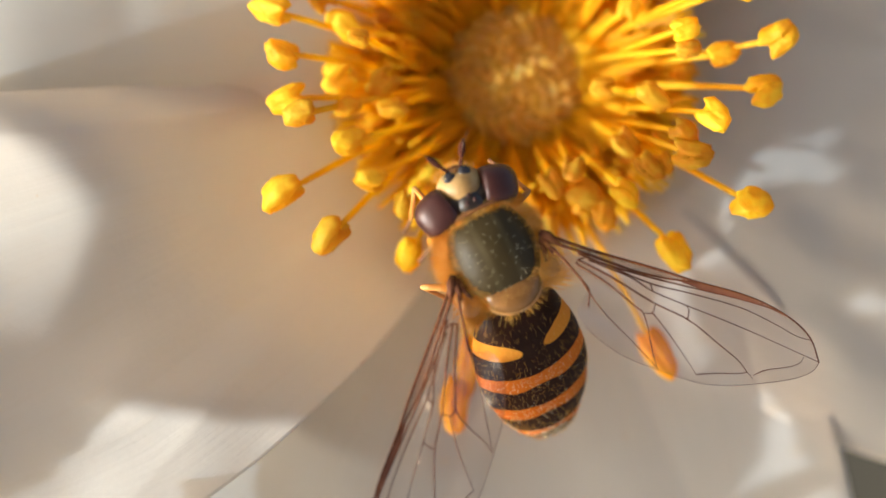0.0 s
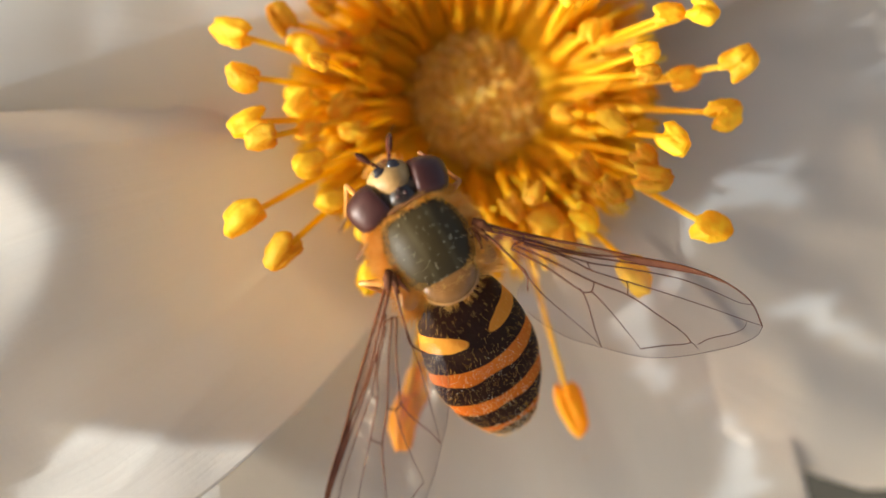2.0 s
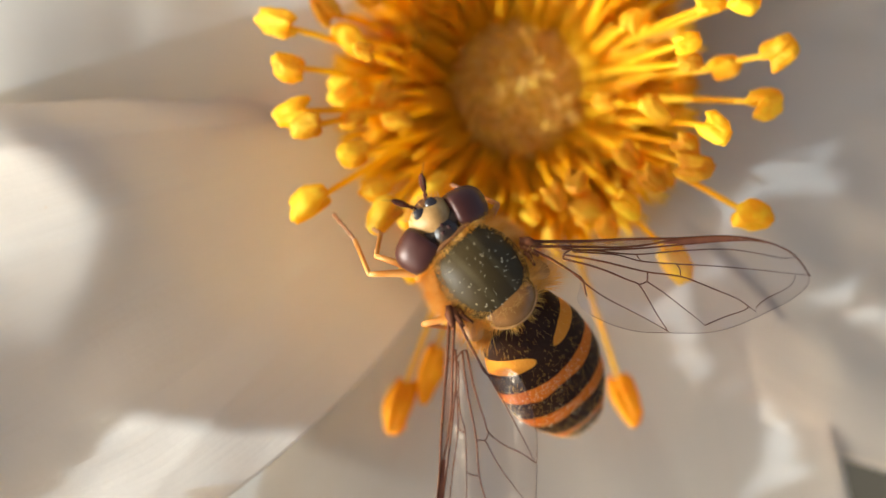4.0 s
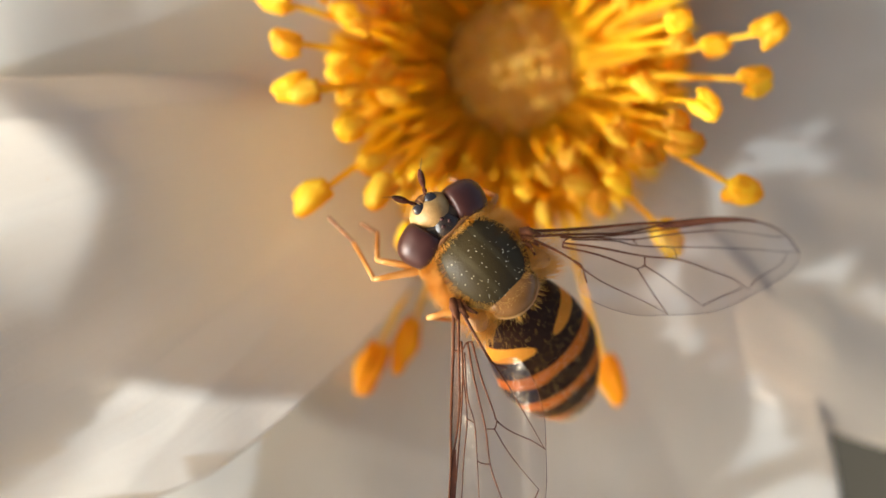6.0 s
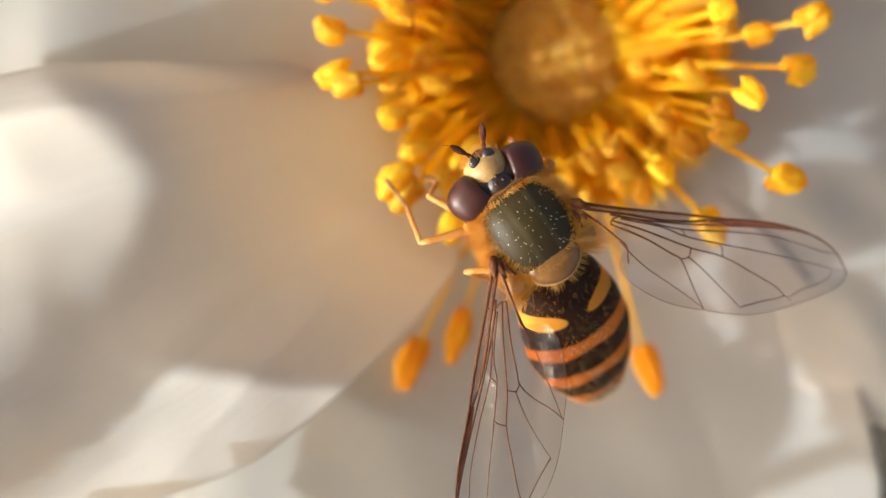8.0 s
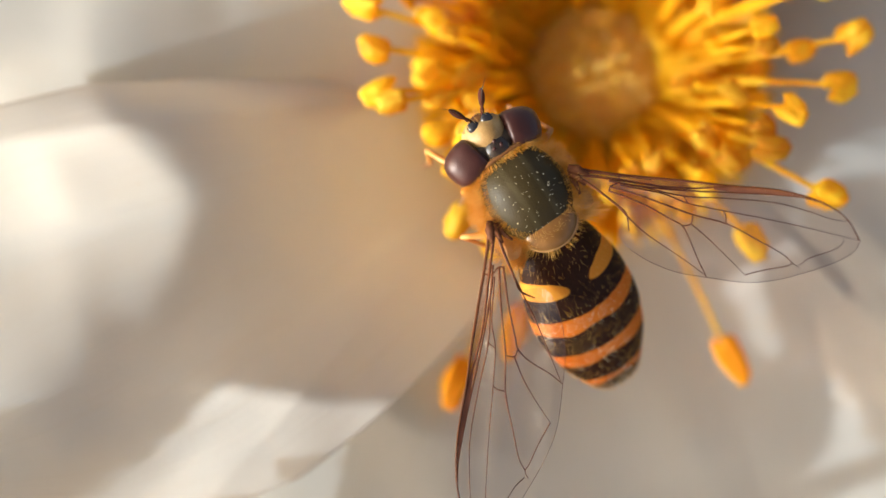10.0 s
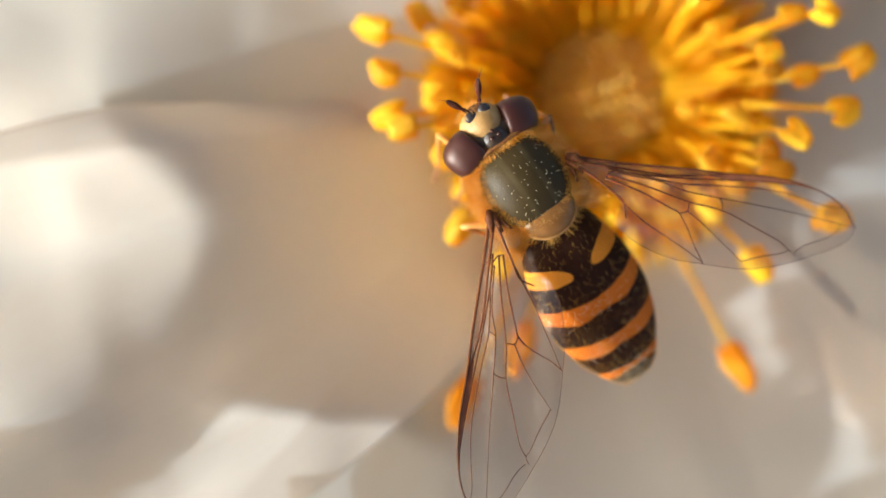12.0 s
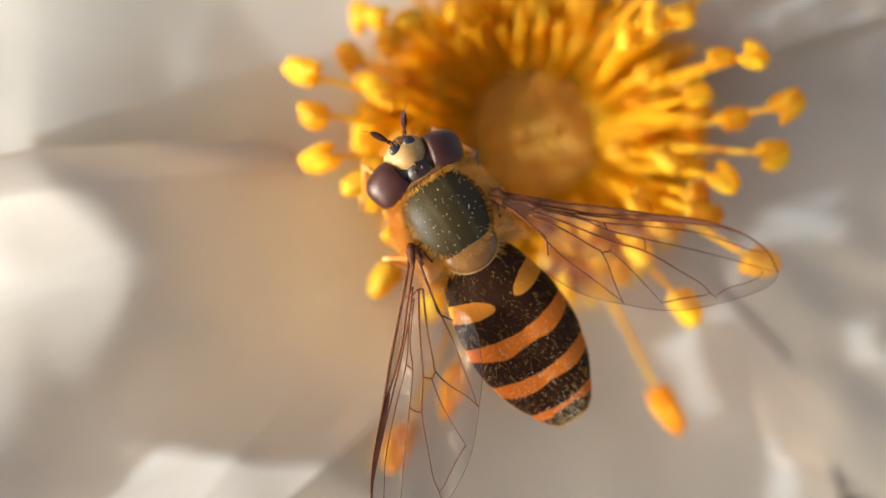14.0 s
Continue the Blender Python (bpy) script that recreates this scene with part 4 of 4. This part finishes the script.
vein("vein", 0.028, 0.016, (915, 455), (960, 430), (1040, 408), (1085, 385), (1098, 357))
vein("vein", 0.055, 0.030, (95, 100), (160, 150), (225, 205), (262, 240), (270, 300))
vein("vein", 0.030, 0.016, (230, 212), (330, 310), (430, 390), (545, 482))
vein("crossvein", 0.030, 0.030, (470, 292), (500, 286), (506, 255))
vein("crossvein", 0.028, 0.028, (632, 292), (634, 262), (626, 240))
vein("crossvein", 0.030, 0.030, (240, 90), (238, 118), (205, 132), (196, 152))
vein("crossvein", 0.026, 0.026, (480, 180), (492, 208))


def wing(side):
    """Blade, veins and dark edge spot; origin at the root, the tip along +x (right) or -x (left)."""

    def at(u, v, dz=0.0):
        p = wp(u, v)
        return Vector((p.x * side, p.y, p.z + dz))
    lead = spline([Vector((u, v, 0)) for u, v in LEADING], 8)
    trail = spline([Vector((u, v, 0)) for u, v in TRAILING], 6)

    def along(pts, t):
        f = t * (len(pts) - 1)
        i = min(int(f), len(pts) - 2)
        return pts[i].lerp(pts[i + 1], f - i)
    bm = bmesh.new()
    grid = []
    for i in range(61):
        a, b = along(lead, i / 60), along(trail, i / 60)
        grid.append([bm.verts.new(at(*(a.lerp(b, j / 16))[:2])) for j in range(17)])
    for r0, r1 in zip(grid, grid[1:]):
        for j in range(16):
            q = (r0[j], r1[j], r1[j + 1], r0[j + 1])
            bm.faces.new(q if side < 0 else q[::-1])
    bmesh.ops.remove_doubles(bm, verts=bm.verts, dist=0.001)
    blade = part("wing", bm, M_WING, fly, "clear veined wing spread to the side")
    for name, r0, r1, pts in VEINS:
        line = spline([Vector((u, v, 0)) for u, v in pts], 6)
        bm = bmesh.new()
        n = len(line) - 1
        tube(bm, [at(p.x, p.y, 0.005) for p in line], [(r0 + (r1 - r0) * i / n) * (1.0 - 0.46 * line[i].x / 1160) for i in range(n + 1)], 6, 0.8)
        part(name, bm, M_VEIN, blade)
    line = spline([Vector((u, v, 0)) for u, v in TRAILING[4:]], 6)
    bm = bmesh.new()
    tube(bm, [at(p.x, p.y, 0.004) for p in line], 0.010, 5)
    part("wing_edge", bm, M_VEIN, blade)
    # the reddish spot between the first veins, and the brown front cell
    top = spline([Vector(p) for p in ((600, 146, 0), (700, 158, 0), (830, 174, 0), (930, 198, 0), (1000, 222, 0))], 6)
    low = spline([Vector(p) for p in ((600, 160, 0), (700, 176, 0), (830, 190, 0), (930, 204, 0), (1000, 224, 0))], 6)
    bm = bmesh.new()
    strips = [[bm.verts.new(at(p.x, p.y, 0.012)) for p in (a, a.lerp(b, 0.5), b)] for a, b in zip(top, low)]
    for r0, r1 in zip(strips, strips[1:]):
        for j in range(2):
            bm.faces.new((r0[j], r1[j], r1[j + 1], r0[j + 1]))
    part("wing_spot", bm, M_STIGMA_SPOT, blade, "red-brown spot at the front edge")
    top = spline([Vector(p) for p in ((85, 66, 0), (240, 92, 0), (500, 126, 0), (610, 144, 0))], 8)
    low = spline([Vector(p) for p in ((85, 80, 0), (240, 110, 0), (500, 148, 0), (610, 152, 0))], 8)
    bm = bmesh.new()
    strips = [[bm.verts.new(at(p.x, p.y, 0.010)) for p in (a, b)] for a, b in zip(top, low)]
    for r0, r1 in zip(strips, strips[1:]):
        bm.faces.new((r0[0], r1[0], r1[1], r0[1]))
    part("front_cell", bm, M_CELL, blade, "brown-tinted front strip")
    bm = bmesh.new()
    tube(bm, [(-side * 0.25, 0.05, -0.05), (side * 0.05, 0.06, 0.04), (side * 0.25, 0.02, 0.03), (side * 0.48, -0.02, 0.02)], [0.12, 0.17, 0.12, 0.05], 10)
    tube(bm, [(-side * 0.20, -0.12, -0.05), (side * 0.10, -0.14, 0.02), (side * 0.25, -0.26, 0.02), (side * 0.45, -0.40, 0.0)], [0.10, 0.13, 0.09, 0.04], 10)
    tube(bm, [(-side * 0.15, -0.28, -0.08), (side * 0.10, -0.36, -0.02), (side * 0.22, -0.52, -0.02), (side * 0.34, -0.72, -0.02)], [0.08, 0.10, 0.07, 0.04], 10)
    part("hinge", bm, M_HINGE, blade, "dark wing hinge")
    return blade


wing_right, wing_left = wing(1), wing(-1)


# ---- legs: thigh, shin and foot, from the underside of the thorax
def leg(points, name="leg"):
    pts = [Vector(p) for p in points]
    root = pts[0]
    pts = [p - root for p in pts]
    bm = bmesh.new()
    tube(bm, curve(pts[0], (pts[0] + pts[1]) / 2 + Vector((0, 0, 0.08)), pts[1], 6), [0.10, 0.15, 0.16, 0.15, 0.13, 0.11, 0.09], 8)
    thigh = part(name, bm, M_LEG, fly, "slender orange leg")
    thigh.location = root * MM
    bm = bmesh.new()
    tube(bm, curve(pts[1], (pts[1] + pts[2]) / 2, pts[2], 5), [0.09, 0.085, 0.08, 0.08, 0.085, 0.08], 8)
    shin = part("shin", bm, M_LEG, thigh)
    bm = bmesh.new()
    foot = curve(pts[2], (pts[2] + pts[3]) / 2 + Vector((0, 0, 0.05)), pts[3], 8)
    tube(bm, foot, [0.075 if k % 2 == 0 else 0.055 for k in range(9)], 7)
    toes = part("foot", bm, M_LEG_DARK, thigh, "dark jointed foot")
    return thigh, root, pts[1], shin, toes


leg_front_left = leg([(-0.75, 2.3, -0.9), (-2.86, 3.72, -0.6), (-2.29, 5.09, -2.0), (-2.15, 6.36, -3.0)])
leg_mid_left = leg([(-0.8, 2.0, -1.0), (-2.28, 4.1, -0.9), (-1.45, 4.78, -2.2), (-1.48, 5.4, -3.2)])
leg_hind_left = leg([(-0.8, 0.6, -1.0), (-2.45, 1.5, -0.9), (-1.5, 0.6, -2.8), (-1.2, -0.2, -3.6)])
leg_front_right = leg([(0.75, 2.3, -0.9), (2.1, 2.75, -0.5), (1.95, 3.6, -1.8), (1.7, 4.3, -2.4)])
leg_mid_right = leg([(0.8, 1.0, -1.0), (2.15, 1.15, -0.2), (1.80, 1.95, -0.3), (2.25, 2.80, -0.8)])
leg_hind_right = leg([(0.8, 0.6, -1.0), (1.7, 0.1, -1.5), (1.3, -0.6, -3.2), (1.2, -1.2, -3.9)])

# ------------------------------------------------------------------ everything that moves
# seconds, height: it climbs onto the stamens
CLIMB = [(0.0, 0.9), (3.7, 0.9), (5.8, 1.2), (8.0, 1.4), (8.7, 1.8), (10.8, 2.6), (12.5, 3.0), (14.0, 3.2)]
FLY_ROWS = [
    (0.0, 0.96, -2.35, 26.5),
    (0.5, 0.85, -2.29, 24.7),
    (1.0, 0.68, -2.14, 25.2),
    (1.5, 0.61, -1.65, 23.4),
    (2.0, 0.27, -1.22, 30.6),
    (2.5, -0.21, -1.56, 34.0),
    (3.0, 0.23, -1.98, 41.0),
    (3.5, 0.40, -2.13, 42.8),
    (3.7, 0.59, -2.23, 42.6),
    (5.8, 1.12, -2.97, 45.5),
    (6.0, 1.11, -2.99, 45.6),
    (6.5, 1.31, -2.97, 43.9),
    (7.0, 1.25, -3.04, 44.2),
    (7.5, 1.07, -2.46, 38.4),
    (8.0, 0.94, -2.35, 36.2),
    (8.5, -0.09, -1.31, 33.7),
    (8.7, -0.28, -1.16, 34.0),
    (10.8, -0.79, -0.14, 35.2),
    (11.0, -0.73, 0.01, 35.1),
    (11.5, -1.05, 0.12, 37.1),
    (12.0, -1.07, 0.53, 36.5),
    (12.5, -1.04, 0.59, 36.8),
    (13.0, -1.06, 0.63, 38.1),
    (13.5, -1.23, 0.92, 36.9),
    (14.0, -1.16, 0.89, 34.9),
]
# seconds, tail dropped by, tail swung by (degrees)
TAIL_ROWS = [
    (0.0, 41, -1), (1.0, 41, -1), (1.5, 40, 0), (2.0, 35, 1), (2.5, 34, 2), (3.0, 37, 1), (3.7, 40, -1), (5.8, 45, -5),
    (6.5, 45, -5), (7.5, 45, -5), (8.0, 42, -5), (8.5, 33, -3), (8.7, 32, -3), (10.8, 28, -3), (11.5, 24, -3),
    (12.0, 20, -2), (12.5, 17, -2), (13.0, 13, -1), (13.5, 8, -1), (14.0, 5, -1),
]


def sway(ob, base, rest, rows):
    keys = []
    for t, x, y in rows:
        # the stalk stands up as its tip is pushed inwards, and bows: its foot gives way by the rest
        flat = math.hypot(x - base.x, y - base.y)
        up = base.z + math.sqrt(max(0.0, (rest - base).length ** 2 - flat * flat))
        tip = Vector((x, y, rest.z + 0.25 * (up - rest.z)))
        q = (rest - base).rotation_difference(tip - base)
        foot = tip - q @ (rest - base)
        keys.append((t, Matrix.Translation(foot * MM) @ q.to_matrix().to_4x4()))
    walk(ob, keys)


def motions():
    walk(fly, [(t, pose(*mm(x, y, table(t, CLIMB)), 0, 8, yaw)) for t, x, y, yaw in FLY_ROWS])
    walk(abdomen, [(t, pose(*mm(0, 0.2, -0.35), drop, 0, swing)) for t, drop, swing in TAIL_ROWS])
    # the wings shift a little; the right one dips while the insect leans over
    walk(wing_right, [(t, pose(*mm(1.72, 1.16, 0.72), 0, dip, -turn)) for t, dip, turn in (
        (0.0, 3, 50.5), (1.5, 3, 50), (3.0, 3, 48.5), (3.7, 8, 48), (5.8, 13, 47.5), (7.0, 13, 48), (8.0, 11, 48), (8.7, 6, 46.5), (10.8, 3, 48.5), (14.0, 3, 49))])
    walk(wing_left, [(t, pose(*mm(-1.72, 1.16, 0.72), 0, -3, turn)) for t, turn in (
        (0.0, 51), (3.7, 51), (5.8, 51), (7.5, 50.5), (8.0, 52), (8.5, 55.5), (8.7, 55.5), (10.8, 53), (14.0, 53))])
    for ob, base, rest, rows in swaying.values():
        sway(ob, base, rest, rows)
    # the forelegs reach for the stamens in the middle of the visit, and are tucked in before and after
    tucked, out = (-65, 0, -60), (0, 0, 0)
    under = (0, 0, 60)
    for (ob, root, *rest), rows in (
            (leg_mid_right, ((0.0, under), (8.7, under), (10.8, out), (14.0, out))),
            (leg_front_left, ((0.0, tucked), (3.0, tucked), (3.7, (-8, 5, -10)), (5.8, out), (6.5, out), (7.0, (0, 0, 4)), (7.5, (0, 0, 24)), (8.0, (-4, 0, 14)), (8.7, (-8, 0, 8)), (10.8, tucked), (14.0, tucked))),
            (leg_mid_left, ((0.0, tucked), (3.0, tucked), (3.7, (-8, 5, -10)), (5.8, out), (7.0, out), (7.5, out), (8.0, (-12, 5, -10)), (8.7, tucked), (14.0, tucked)))):
        walk(ob, [(t, Matrix.Translation(root * MM) @ pose(0, 0, 0, *turn)) for t, turn in rows])
    # the knee of the reaching foreleg bends as its thigh swings back
    _, _, knee, shin, toes = leg_front_left
    for ob in (shin, toes):
        walk(ob, [(t, Matrix.Translation(knee * MM) @ pose(0, 0, 0, 0, 0, bend) @ Matrix.Translation(-knee * MM)) for t, bend in (
            (0.0, 0), (6.5, 0), (7.0, -4), (7.5, -26), (8.0, -12), (8.7, 0), (14.0, 0))])


motions()
